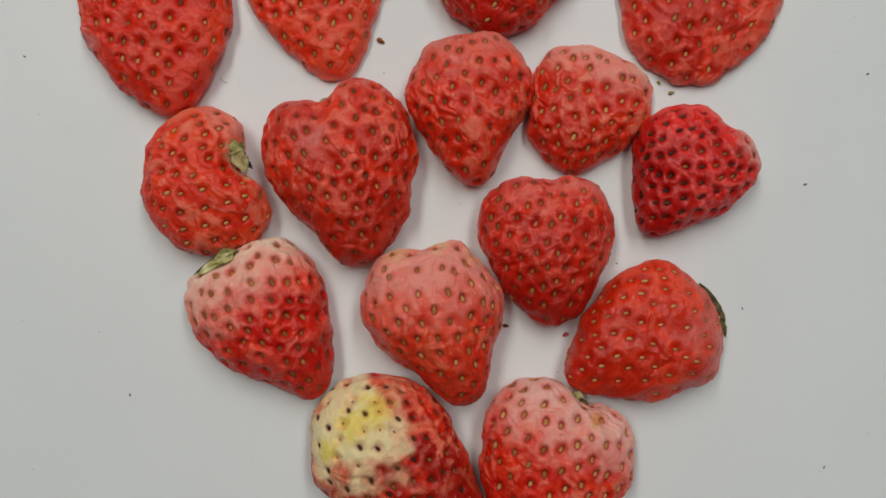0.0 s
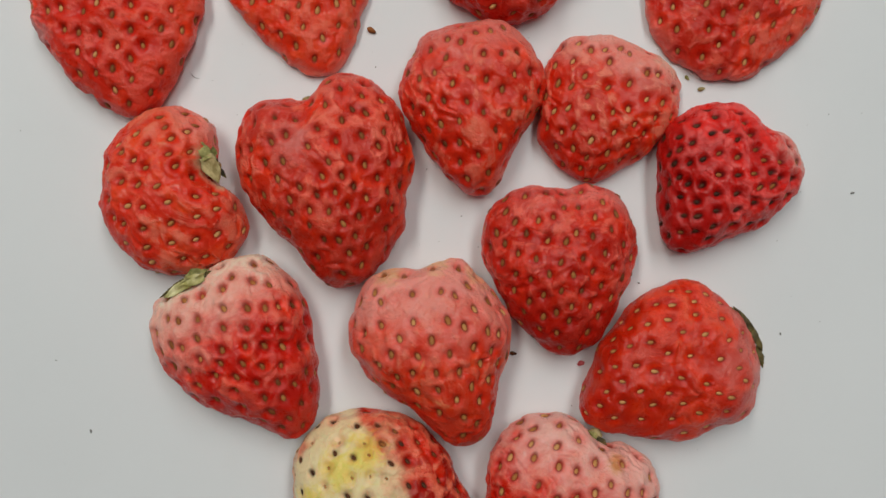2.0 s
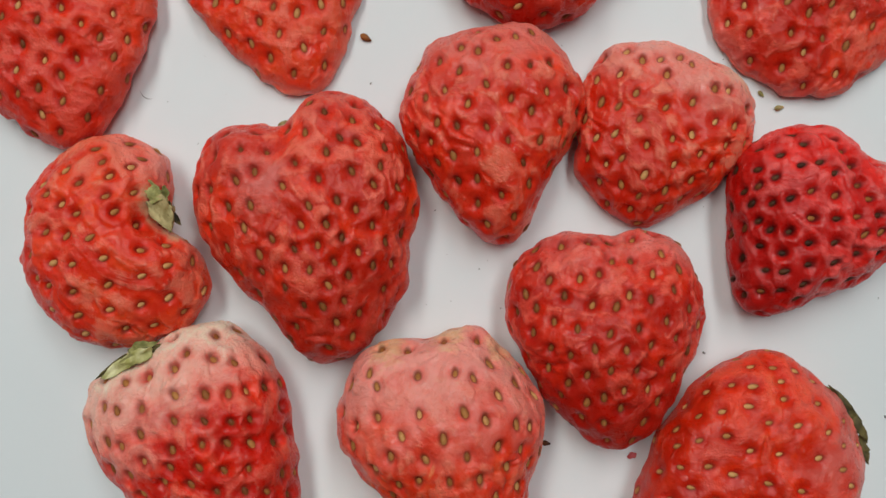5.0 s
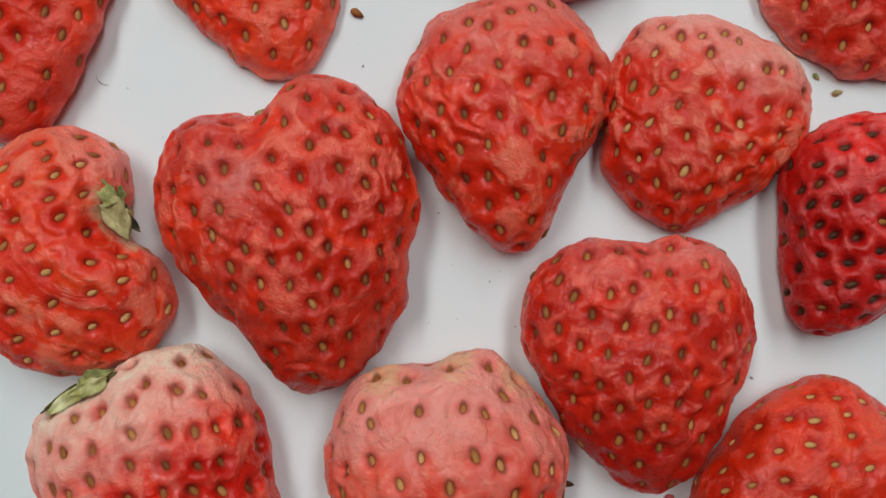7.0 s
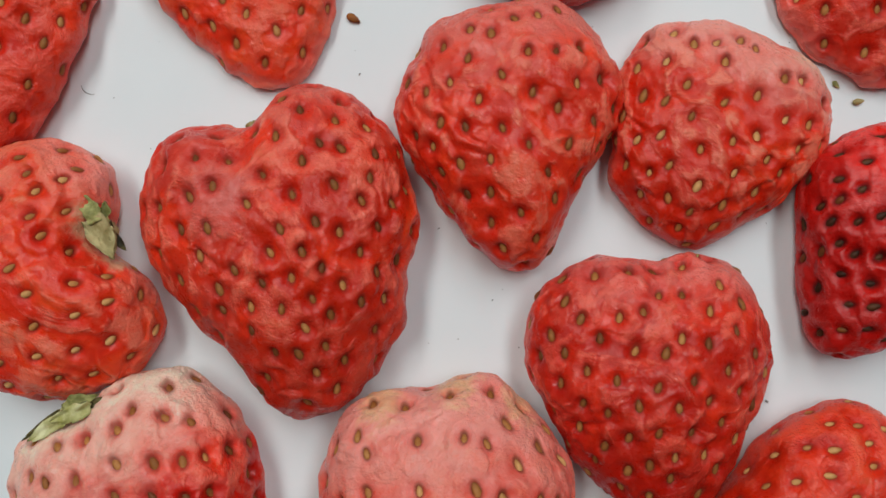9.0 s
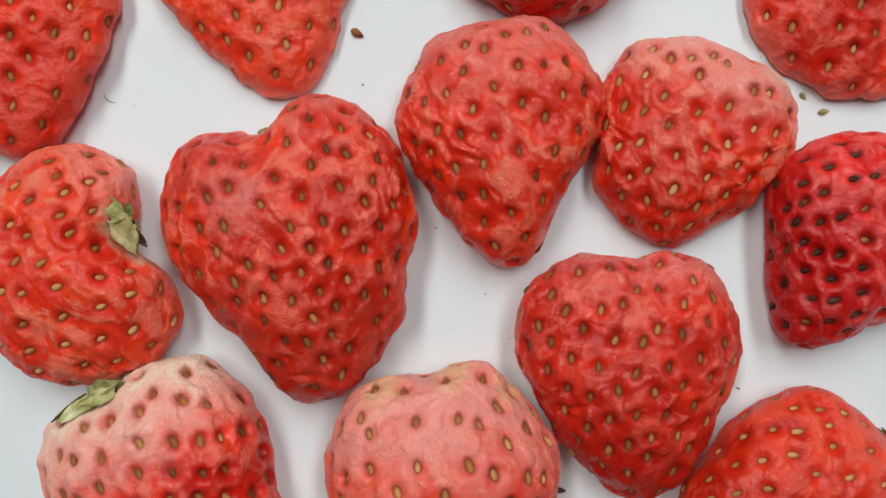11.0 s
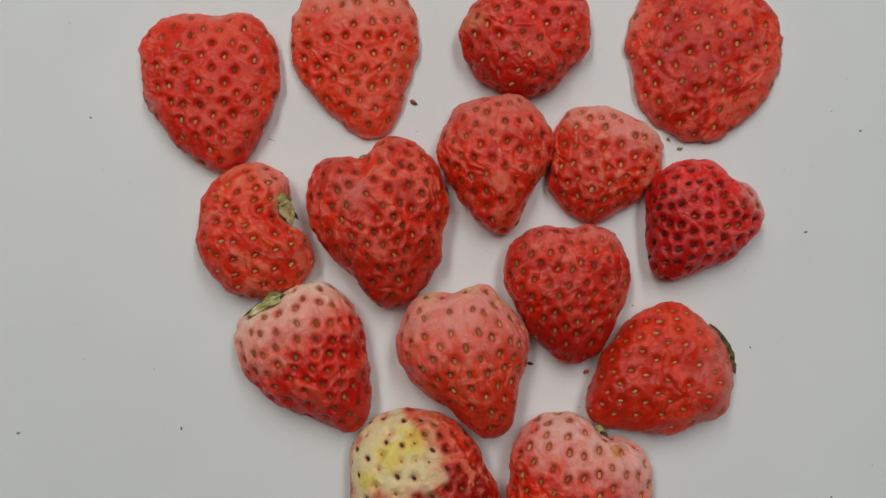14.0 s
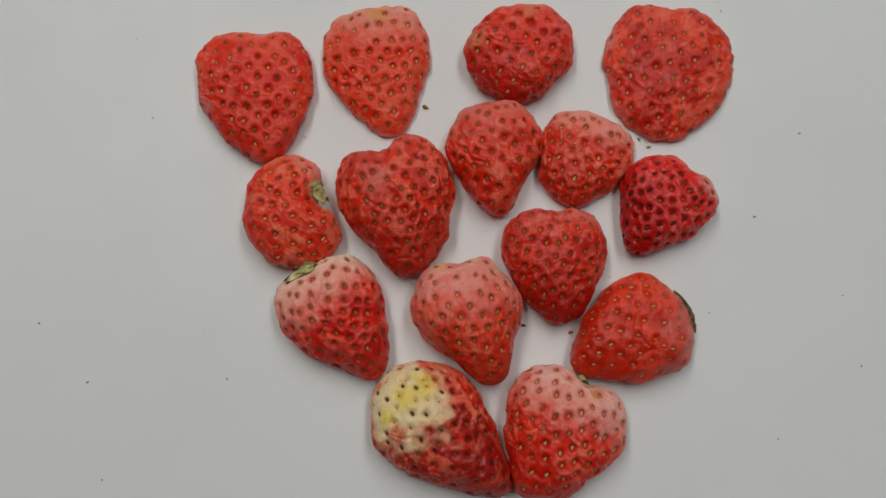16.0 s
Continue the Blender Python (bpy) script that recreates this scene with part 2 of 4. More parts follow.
def fruit_surface(radius, angle, lobes, height, waist):
    """The smooth body: a dome over a waist, tucked in to a flat base."""
    psi = np.where(radius < 0.8, radius / 0.8 * 90, 90 + (radius - 0.8) / 0.2 * 42) * np.pi / 180
    s, c = np.sin(psi), np.cos(psi)
    reach = outline(lobes, angle) * np.abs(s) ** 0.92
    top = waist + (height - waist) * np.clip(c, 0, 1) ** 0.9
    low = waist * (1 - (np.clip(-c, 0, 1) / 0.669) ** 1.3)
    return np.stack([reach * np.cos(angle), reach * np.sin(angle), np.where(psi <= np.pi / 2, top, low)], -1)


def grid_normals(p):
    n = np.cross(np.gradient(p, axis=0), np.gradient(p, axis=1))
    n /= np.linalg.norm(n, axis=-1, keepdims=True) + 1e-9
    return n


def make_seed(length, width, thick, seed):
    """A teardrop hull with a ridge along it."""
    bm = bmesh.new()
    bmesh.ops.create_uvsphere(bm, u_segments=10, v_segments=7, radius=0.5)
    turn = random.Random(seed)
    for v in bm.verts:
        x, y, z = v.co.z, v.co.x, v.co.y
        taper = 1 - 0.85 * max(0, 0.15 - x) - 0.10 * max(0, x)
        ridge = 1 + 0.10 * math.cos(6 * math.atan2(y, z))
        v.co = Vector((y * taper * ridge * width, x * length, z * taper * ridge * thick)) * MM
        v.co *= 1 + turn.uniform(-0.03, 0.03)
    data = bpy.data.meshes.new("seed")
    bm.to_mesh(data)
    bm.free()
    data.polygons.foreach_set("use_smooth", [True] * len(data.polygons))
    return data


SEED_MESHES = {}


def seed_mesh(material, k):
    key = (material.name, k)
    if key not in SEED_MESHES:
        data = make_seed(1.36 + 0.10 * k, 0.82 + 0.05 * k, 0.62, k)
        data.materials.append(material)
        SEED_MESHES[key] = data
    return SEED_MESHES[key]


def strawberry(label, x, y, height, waist, stem, lobes, seeds, skin, seed_skin, pale=(0.8, 1.2), patches=(), dimple=0.42, wrinkle=0.21, spare=None, seed_size=1.0, creases=(), pale_at=None, thin_edge=0.0, notches=()):
    """A dried strawberry lying on its side. stem: the direction of its stem end in degrees; pale: where along that direction the pale end begins and is full;
    patches: x, y and radius of blots of another colour; spare: a second kind of seed hull for the pale end;
    creases: long folds, each a bent line from x, y by x, y to x, y;
    pale_at: x, y and radius of the pale part, where it is a round shoulder instead; half of the pits there are faint;
    thin_edge: how far the thin flesh round the edge is paler;
    notches: sharp dents of the outline, each its direction and half width in degrees and its depth."""
    fruit = tagged(new("strawberry"), label, "strawberry", "strawberries on the tabletop")
    fruit.location = (x * MM, y * MM, 0)
    salt = (x * 0.37 + y * 0.61) % 17.0 + 3.1
    chance = random.Random(round(salt * 1000))
    waist = 0.66 * waist
    r, a = disc_grid(GRID)
    base = fruit_surface(r, a, lobes, height, waist)
    for heading, half, dent in notches:
        off = np.abs((np.degrees(a) - heading + 180) % 360 - 180) / half
        base[..., :2] *= (1 - dent / lobes[0] * np.exp(-(off**1.6)) * np.clip(r / 0.8, 0, 1) ** 6)[..., None]
    # broad lumps, so that the dome is uneven
    n = grid_normals(base)
    if n[GRID // 2, GRID // 2, 2] < 0:
        n = -n
    on_top = np.clip((base[..., 2] - 0.6 * waist) / waist, 0.15, 1)
    base = base + n * ((ripple(base, 9.0, salt) * 0.65 + ripple(base, 5.0, salt + 4) * 0.36) * on_top)[..., None]
    # a ragged rim
    ring = np.stack([base[..., 0], base[..., 1], base[..., 2] * 0.4], -1)
    frayed = (ripple(ring, 3.6, salt + 31) * 0.42 + ripple(ring, 1.7, salt + 33) * 0.15) * (1 + 0.9 * thin_edge) * np.clip((r - 0.45) / 0.3, 0, 1)
    base[..., 0] += frayed * np.cos(a)
    base[..., 1] += frayed * np.sin(a)
    n = grid_normals(base)
    if n[GRID // 2, GRID // 2, 2] < 0:
        n = -n
    # the seeds seen on top, and more of the same spacing down the flanks
    flat = base.reshape(-1, 3)
    open_side = np.nonzero((flat[:, 2] > 0.30 * height) & (r.reshape(-1) < 0.84))[0]
    upper = r.reshape(-1) < 0.8
    spots = []
    for sx, sy in seeds:
        k = int(np.argmin((flat[:, 0] - sx) ** 2 + (flat[:, 1] - sy) ** 2 + 1e6 * ~upper))
        spots.append(k)
    core = flat[spots]
    gap = np.sort(np.linalg.norm(core[:, None] - core[None], axis=-1), axis=1)[:, 1]
    spacing = float(np.median(gap)) * 1.12
    for k in rng.permutation(open_side)[:6000]:
        if np.min(np.linalg.norm(flat[spots] - flat[k], axis=1)) > spacing:
            spots.append(int(k))
    core = flat[spots]
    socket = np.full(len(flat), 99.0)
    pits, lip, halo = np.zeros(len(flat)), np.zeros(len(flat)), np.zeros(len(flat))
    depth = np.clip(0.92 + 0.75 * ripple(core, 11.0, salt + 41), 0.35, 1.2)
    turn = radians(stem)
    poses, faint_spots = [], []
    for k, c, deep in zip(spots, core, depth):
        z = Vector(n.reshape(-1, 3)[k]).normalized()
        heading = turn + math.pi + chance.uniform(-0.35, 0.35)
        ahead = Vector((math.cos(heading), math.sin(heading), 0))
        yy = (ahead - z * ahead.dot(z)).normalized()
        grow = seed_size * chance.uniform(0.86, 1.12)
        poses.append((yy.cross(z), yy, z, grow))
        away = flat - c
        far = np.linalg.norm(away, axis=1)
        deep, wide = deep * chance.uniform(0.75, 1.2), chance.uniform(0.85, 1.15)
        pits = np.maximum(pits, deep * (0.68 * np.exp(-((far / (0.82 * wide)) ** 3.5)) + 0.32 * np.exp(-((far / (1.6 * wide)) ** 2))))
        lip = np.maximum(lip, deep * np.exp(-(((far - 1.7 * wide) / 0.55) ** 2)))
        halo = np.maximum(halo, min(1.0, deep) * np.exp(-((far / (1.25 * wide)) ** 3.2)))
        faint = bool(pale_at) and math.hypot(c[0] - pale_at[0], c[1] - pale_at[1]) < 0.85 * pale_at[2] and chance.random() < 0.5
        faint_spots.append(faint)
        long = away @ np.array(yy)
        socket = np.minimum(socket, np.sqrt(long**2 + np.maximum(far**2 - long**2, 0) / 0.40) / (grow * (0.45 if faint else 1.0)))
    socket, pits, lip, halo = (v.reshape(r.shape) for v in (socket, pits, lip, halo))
    # wrinkles between the pits, drawn out along one direction, strong in some places and smooth in others
    grain = radians(chance.uniform(0, 180))
    across = base[..., 0] * math.cos(grain) + base[..., 1] * math.sin(grain)
    drawn = base - 0.5 * across[..., None] * np.array((math.cos(grain), math.sin(grain), 0.0))
    crumple = np.clip(0.80 + 1.4 * ripple(base, 8.5, salt + 21), 0.2, 1.7)
    warp = np.stack([ripple(base, 3.1, salt + k) for k in (1, 6, 11)], -1) * 1.3
    folds = 1 - np.abs(ripple(drawn + warp, 3.2, salt + 2)) * 2.2
    fine_folds = 1 - np.abs(ripple(drawn + warp * 0.6, 1.4, salt + 9)) * 2.0
    cuts = np.exp(-((ripple(drawn + warp * 1.2, 4.6, salt + 17) / 0.09) ** 2))
    valley = np.zeros(r.shape)
    for x0, y0, x1, y1, x2, y2 in creases:
        far = np.full(r.shape, 99.0)
        for t in np.linspace(0, 1, 36):
            cx = (1 - t) ** 2 * x0 + 2 * t * (1 - t) * x1 + t * t * x2
            cy = (1 - t) ** 2 * y0 + 2 * t * (1 - t) * y1 + t * t * y2
            thin = 1.0 + 3.0 * abs(2 * t - 1) ** 4
            far = np.minimum(far, np.hypot(base[..., 0] + warp[..., 0] * 0.35 - cx, base[..., 1] + warp[..., 1] * 0.35 - cy) * thin)
        far = np.where(base[..., 2] > waist * 0.8, far, 99.0)
        valley = valley - 0.24 * np.exp(-((far / 0.5) ** 2)) + 0.17 * np.exp(-(((far - 1.1) / 0.6) ** 2))
    # fine pleats that run along the rim
    polar = np.stack([r * lobes[0] * 1.25, np.cos(a) * 3.0, np.sin(a) * 3.0], -1)
    pleats = (1 - np.abs(ripple(polar + warp * 0.35, 1.15, salt + 61)) * 2.0) * np.clip((r - 0.40) / 0.2, 0, 1) * np.clip(0.5 + 1.2 * ripple(base, 6.5, salt + 63), 0, 1.2)
    # skin slumped in steps, one smooth facet over the next
    steps = np.zeros(r.shape)
    for wave, tall, k in ((8.0, 0.15, 51), (5.2, 0.12, 57)):
        level = ripple(drawn + warp * 1.1, wave, salt + k)
        steps = steps + tall * np.tanh(level / 0.07) * np.clip(0.55 + 1.5 * ripple(base, 7.0, salt + k + 3), 0, 1)
    rough = ripple(base, 0.75, salt + 5)
    calm = 1 - 0.75 * pits
    steep = np.clip((base[..., 2] - 0.75 * waist) / (0.8 * waist), 0.55, 1)
    lift = -1.45 * dimple * pits + 0.10 * lip + 0.70 * wrinkle * crumple * calm * (0.85 * folds + 0.62 * fine_folds - 0.45 * cuts + 0.55 * pleats - 0.62) + (wrinkle / 0.18) * steps * (1 - 0.5 * pits) + 0.05 * rough * calm + 0.75 * valley * calm
    lift = lift * steep
    body = base + n * (lift * np.clip(base[..., 2] / (0.5 * waist), 0, 1))[..., None]
    body[..., 2] = np.maximum(body[..., 2], 0.0)
    # flesh mesh: the bent grid and a flat base
    idx = np.arange(GRID * GRID).reshape(GRID, GRID)
    quads = np.stack([idx[:-1, :-1], idx[1:, :-1], idx[1:, 1:], idx[:-1, 1:]], -1).reshape(-1, 4)
    data = bpy.data.meshes.new("flesh")
    rim = [*idx[0, :-1], *idx[:-1, -1], *idx[-1, :0:-1], *idx[:0:-1, 0]]
    data.from_pydata((body.reshape(-1, 3) * MM).tolist(), [], quads.tolist() + [[int(k) for k in rim]])
    data.polygons.foreach_set("use_smooth", [True] * len(data.polygons))
    along = (body[..., 0] * math.cos(turn) + body[..., 1] * math.sin(turn)) / lobes[0]
    drift = ripple(base, 6.0, salt + 13) * 0.16 + ripple(base, 2.6, salt + 15) * 0.07
    light = np.clip((along + drift - pale[0]) / (pale[1] - pale[0]), 0, 1)
    if pale_at:
        away = np.hypot(body[..., 0] - pale_at[0], body[..., 1] - pale_at[1]) / pale_at[2]
        light = np.clip((1.25 - away + 2.4 * drift) / 0.75, 0, 1)
    light = np.maximum(light, thin_edge * np.clip((r + drift * 0.5 - 0.50) / 0.26, 0, 1))
    blot = np.zeros(r.shape)
    for px, py, pr in patches:
        blot = np.maximum(blot, np.exp(-((np.hypot(body[..., 0] - px, body[..., 1] - py) / pr) ** 2)))
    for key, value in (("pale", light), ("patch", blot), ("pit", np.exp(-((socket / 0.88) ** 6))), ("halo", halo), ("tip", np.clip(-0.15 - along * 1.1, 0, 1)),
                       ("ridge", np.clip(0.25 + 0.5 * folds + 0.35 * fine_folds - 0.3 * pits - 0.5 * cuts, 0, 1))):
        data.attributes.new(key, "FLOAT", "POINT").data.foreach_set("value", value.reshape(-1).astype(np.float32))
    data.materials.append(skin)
    flesh = new("flesh", data)
    flesh.parent = fruit
    bm = bmesh.new()
    bm.from_mesh(data)
    bmesh.ops.recalc_face_normals(bm, faces=bm.faces)
    bm.to_mesh(data)
    bm.free()
    # seeds, each in its pit, pointing along the fruit
    top = body.reshape(-1, 3)
    for k, (xx, yy, z, grow), faint in zip(spots, poses, faint_spots):
        m = Matrix((xx, yy, z)).transposed().to_4x4()
        m.translation = (Vector(top[k]) + z * chance.uniform(-0.08, 0.06)) * MM
        skin_here = spare if spare and light.reshape(-1)[k] > 0.5 else seed_skin
        if faint:
            skin_here, grow = SEED_OLIVE, grow * 0.6
        if isinstance(skin_here, tuple):
            skin_here = chance.choice(skin_here)
        seed = new("seed", seed_mesh(skin_here, chance.randrange(3)))
        seed.parent = fruit
        seed.matrix_basis = m @ Matrix.Diagonal((grow, grow * chance.uniform(0.92, 1.08), grow, 1))
    return fruit


def sepal(parent, x, y, z, heading, length, width, lift, material, curl=0.4, seed=1):
    """A withered leaf blade: pointed, folded along its midrib, crumpled, with some thickness. It starts at x, y, z and runs along heading."""
    bm = bmesh.new()
    rows, cols = 13, 6
    h = radians(heading)
    grid = []
    for top in (1, 0):
        sheet = []
        for i in range(rows):
            t = i / (rows - 1)
            half = width / 2 * (0.35 + 0.65 * math.sin(math.pi * min(1, t * 0.75 + 0.25))) * (1 - t**6) + 0.05
            row = []
            for j in range(cols):
                u = 2 * j / (cols - 1) - 1
                w = noise.noise(Vector((t * 3.1 + seed, u * 1.7, seed * 0.7)))
                w2 = noise.noise(Vector((t * 7.3 + seed * 2.1, u * 3.9, seed * 1.3)))
                along, side = length * (t + 0.07 * w2), half * (u + 0.35 * w + 0.22 * w2)
                rise = lift * math.sin(math.pi * 0.5 * t) * (1 - curl * t) + abs(u) * width * 0.16 + 0.5 * w + 0.4 * w2 + (0.16 if top else 0)
                row.append(bm.verts.new(Vector((x + along * math.cos(h) - side * math.sin(h), y + along * math.sin(h) + side * math.cos(h), z + rise)) * MM))
            sheet.append(row)
        grid.append(sheet)
    for i in range(rows - 1):
        for j in range(cols - 1):
            bm.faces.new((grid[0][i][j], grid[0][i + 1][j], grid[0][i + 1][j + 1], grid[0][i][j + 1]))
            bm.faces.new((grid[1][i][j], grid[1][i][j + 1], grid[1][i + 1][j + 1], grid[1][i + 1][j]))
    ring = [(i, 0) for i in range(rows)] + [(rows - 1, j) for j in range(1, cols)] + [(i, cols - 1) for i in range(rows - 2, -1, -1)] + [(0, j) for j in range(cols - 2, 0, -1)]
    for (a, b), (c, d) in zip(ring, ring[1:] + ring[:1]):
        bm.faces.new((grid[0][a][b], grid[0][c][d], grid[1][c][d], grid[1][a][b]))
    bmesh.ops.recalc_face_normals(bm, faces=bm.faces)
    return part("sepal", bm, material, parent)


def calyx(fruit, x, y, z, radius, material, label):
    """The dried core where the stem sat: a low crumpled button. Sepals are put under it."""
    bm = bmesh.new()
    bmesh.ops.create_icosphere(bm, subdivisions=3, radius=1.0)
    for v in bm.verts:
        w = noise.noise(v.co * 2.3 + Vector((x, y, z)))
        v.co = (Vector((v.co.x * radius, v.co.y * radius, v.co.z * radius * 0.7)) * (1 + 0.35 * w) + Vector((x, y, z))) * MM
    return part("calyx", bm, material, fruit, label)


heart_berry = strawberry(
    "bright red heart-shaped dried strawberry with wrinkled skin",
    -59.0, 47.4, 9.0, 3.2, 85,
    [17.13, 0.03, 0.11, -1.08, -1.01, -0.58, 1.35, -0.21, 0.25, 0.47, -0.46, 0.07, -0.16, -0.14, 0.07, -0.06, 0.12, 0.11, -0.06],
    [(-10.7, 9.5), (-8, 12.1), (-4, 13.9), (-0.8, 11.1), (2.6, 11.2), (4.2, 13.8), (8, 11.5), (-3.6, 9.4), (-6.1, 7), (1.3, 7.6), (5.7, 7.8), (8.3, 6.3), (-9.8, 5.8), (-0.8, 4.8), (4.1, 4.5), (-4.2, 3.3), (10.8, 4), (-11.1, 2.4), (-7, 1), (1.6, 1.6), (6.6, 1.4), (12.6, 1.5), (-1.3, -1.5), (4.7, -1.7), (-8, -2.1), (-11, -2.4), (-4, -3), (1.6, -3.6), (11.2, -2.1), (7.5, -4.1), (-7.6, -5.9), (-4.8, -6.5), (-0.9, -6.9), (4.4, -6.2), (9.7, -5.7), (12.7, -5.3), (2, -9), (6.4, -8.7), (11.1, -8.1), (-5, -9.8), (-1.8, -10.3), (4.3, -11), (1.3, -12.9), (9.3, -12.8), (-1.8, -13.6), (4.4, -14.7), (1.1, -16.5), (7.3, -16.6), (3.4, -18.7)],
    flesh_material((0.48, 0.027, 0.021), (0.66, 0.065, 0.048), (0.70, 0.17, 0.15), (0.74, 0.38, 0.30), (0.70, 0.22, 0.20), tip_dark=0.4),
    (SEED_TAN, SEED_BROWN, SEED_OLIVE), patches=[(-14, -6, 4), (1, 15.5, 2)], notches=[(85, 9, 0.5), (-32, 35, 0.95)], seed_size=1.02, wrinkle=0.17, thin_edge=0.3, creases=[(-5.3, 0.9, -0.0, 1.9, 2.6, 6.5), (-14.5, -2.9, -6.6, -3.8, -0.6, -14.3)])

coral_berry = strawberry(
    "coral-red dried strawberry with an orange blush at its top",
    -26.3, 55.6, 7.0, 1.1, 90,
    [16.39, -0.08, 0.2, -1.74, -0.57, -0.89, 1.18, 0.14, 0.39, 0.56, -0.27, 0.03, -0.28, -0.19, 0.04, 0.02, 0.1, 0.04, -0.02],
    [(-7.3, 11.7), (-5.1, 13), (0.6, 10), (4.4, 10.8), (-9.6, 8.5), (-2.9, 9.1), (8.4, 9.9), (-6.3, 7.6), (-10.9, 5.5), (-13.1, 4.1), (-0.2, 4.5), (4, 5.1), (7.1, 5.2), (9.9, 5.9), (-6.2, 1.3), (-2, 1.6), (3, 1.8), (6.2, 1.5), (9.2, 2.3), (-10.9, -0.2), (1.1, -0.8), (10.9, -0.3), (-6.5, -3.4), (-0.5, -3.7), (4.5, -2.3), (7.8, -2), (-11.8, -2.9), (-8.3, -5), (-2.6, -6.3), (2.5, -6.2), (5.8, -6), (9.3, -4.6), (12.1, -4), (-11.4, -6.3), (-8.1, -8), (-4.7, -8), (0.5, -9.1), (4.1, -10), (7.4, -8.7), (10.5, -7.8), (-1.5, -11.1), (1.5, -12.9), (7.7, -12.3), (-6.4, -12.3), (-2.9, -14.1), (4.9, -14.8), (-0.1, -16.2), (7.7, -16.9), (3.2, -18.3)],
    flesh_material((0.54, 0.05, 0.04), (0.65, 0.095, 0.07), (0.72, 0.22, 0.18), (0.80, 0.36, 0.28), (0.74, 0.32, 0.09), tip_dark=0.1),
    (SEED_OLIVE, SEED_TAN), pale=(-0.05, 1.1), patches=[(0, 13.5, 4)], seed_size=1.02, wrinkle=0.13, thin_edge=0.55, creases=[(-3.9, 0.8, 3.7, -5.5, 11.5, 5.0), (-10.4, -0.9, -2.3, -14.4, 9.0, -2.7)])

round_berry = strawberry(
    "small round deep red dried strawberry with a wrinkled top",
    12.6, 58.6, 11.5, 4.2, 60,
    [14.45, -0.02, -0.02, 0.49, 0.74, -0.05, 0.51, -0.01, -0.02, 0.06, -0.13, 0.14, -0.06, -0.01, 0.05, 0.01, -0.03, -0.08, 0.03],
    [(-9.4, 7.3), (-5.5, 7), (-0.8, 8.2), (4.1, 10.1), (9.6, 9.1), (-7.3, 3.4), (-2.5, 4.1), (2.5, 5.7), (7.3, 6.5), (12.2, 7.3), (-11.7, 2.8), (-9.5, 0.2), (-4.5, 0), (0.8, 1.5), (6, 2.8), (9.8, 2.7), (-12.1, -1.7), (-6.9, -2.6), (-1.5, -2.3), (4.1, -0.3), (8.3, -1.4), (-9.5, -4.5), (-3.2, -5.7), (2.4, -3.9), (6.3, -4.9), (11.2, -2.7), (-10.3, -7.4), (-6, -8), (-0.1, -7.4), (3.7, -8.6), (9.1, -6.2), (-13.3, -4.4), (-9.5, -10.6), (-6.8, -10.5), (-2.4, -10.5), (1.3, -11.5), (7.1, -9.5), (5, -11.7), (-3.7, -13), (0.1, -13.8), (12.6, -4.6)],
    flesh_material((0.44, 0.02, 0.02), (0.62, 0.05, 0.04), (0.70, 0.19, 0.17), (0.70, 0.17, 0.15), (0.72, 0.20, 0.09)),
    (SEED_BROWN, SEED_OLIVE, SEED_TAN), pale=(0.3, 1.5), patches=[(-12, 2, 3.5), (2, 9, 2.5)], seed_size=1.02, creases=[(2.9, -5.7, 9.3, -7.0, 7.5, -10.7), (-9.6, 2.2, -3.8, -3.9, 3.7, 0.0)])

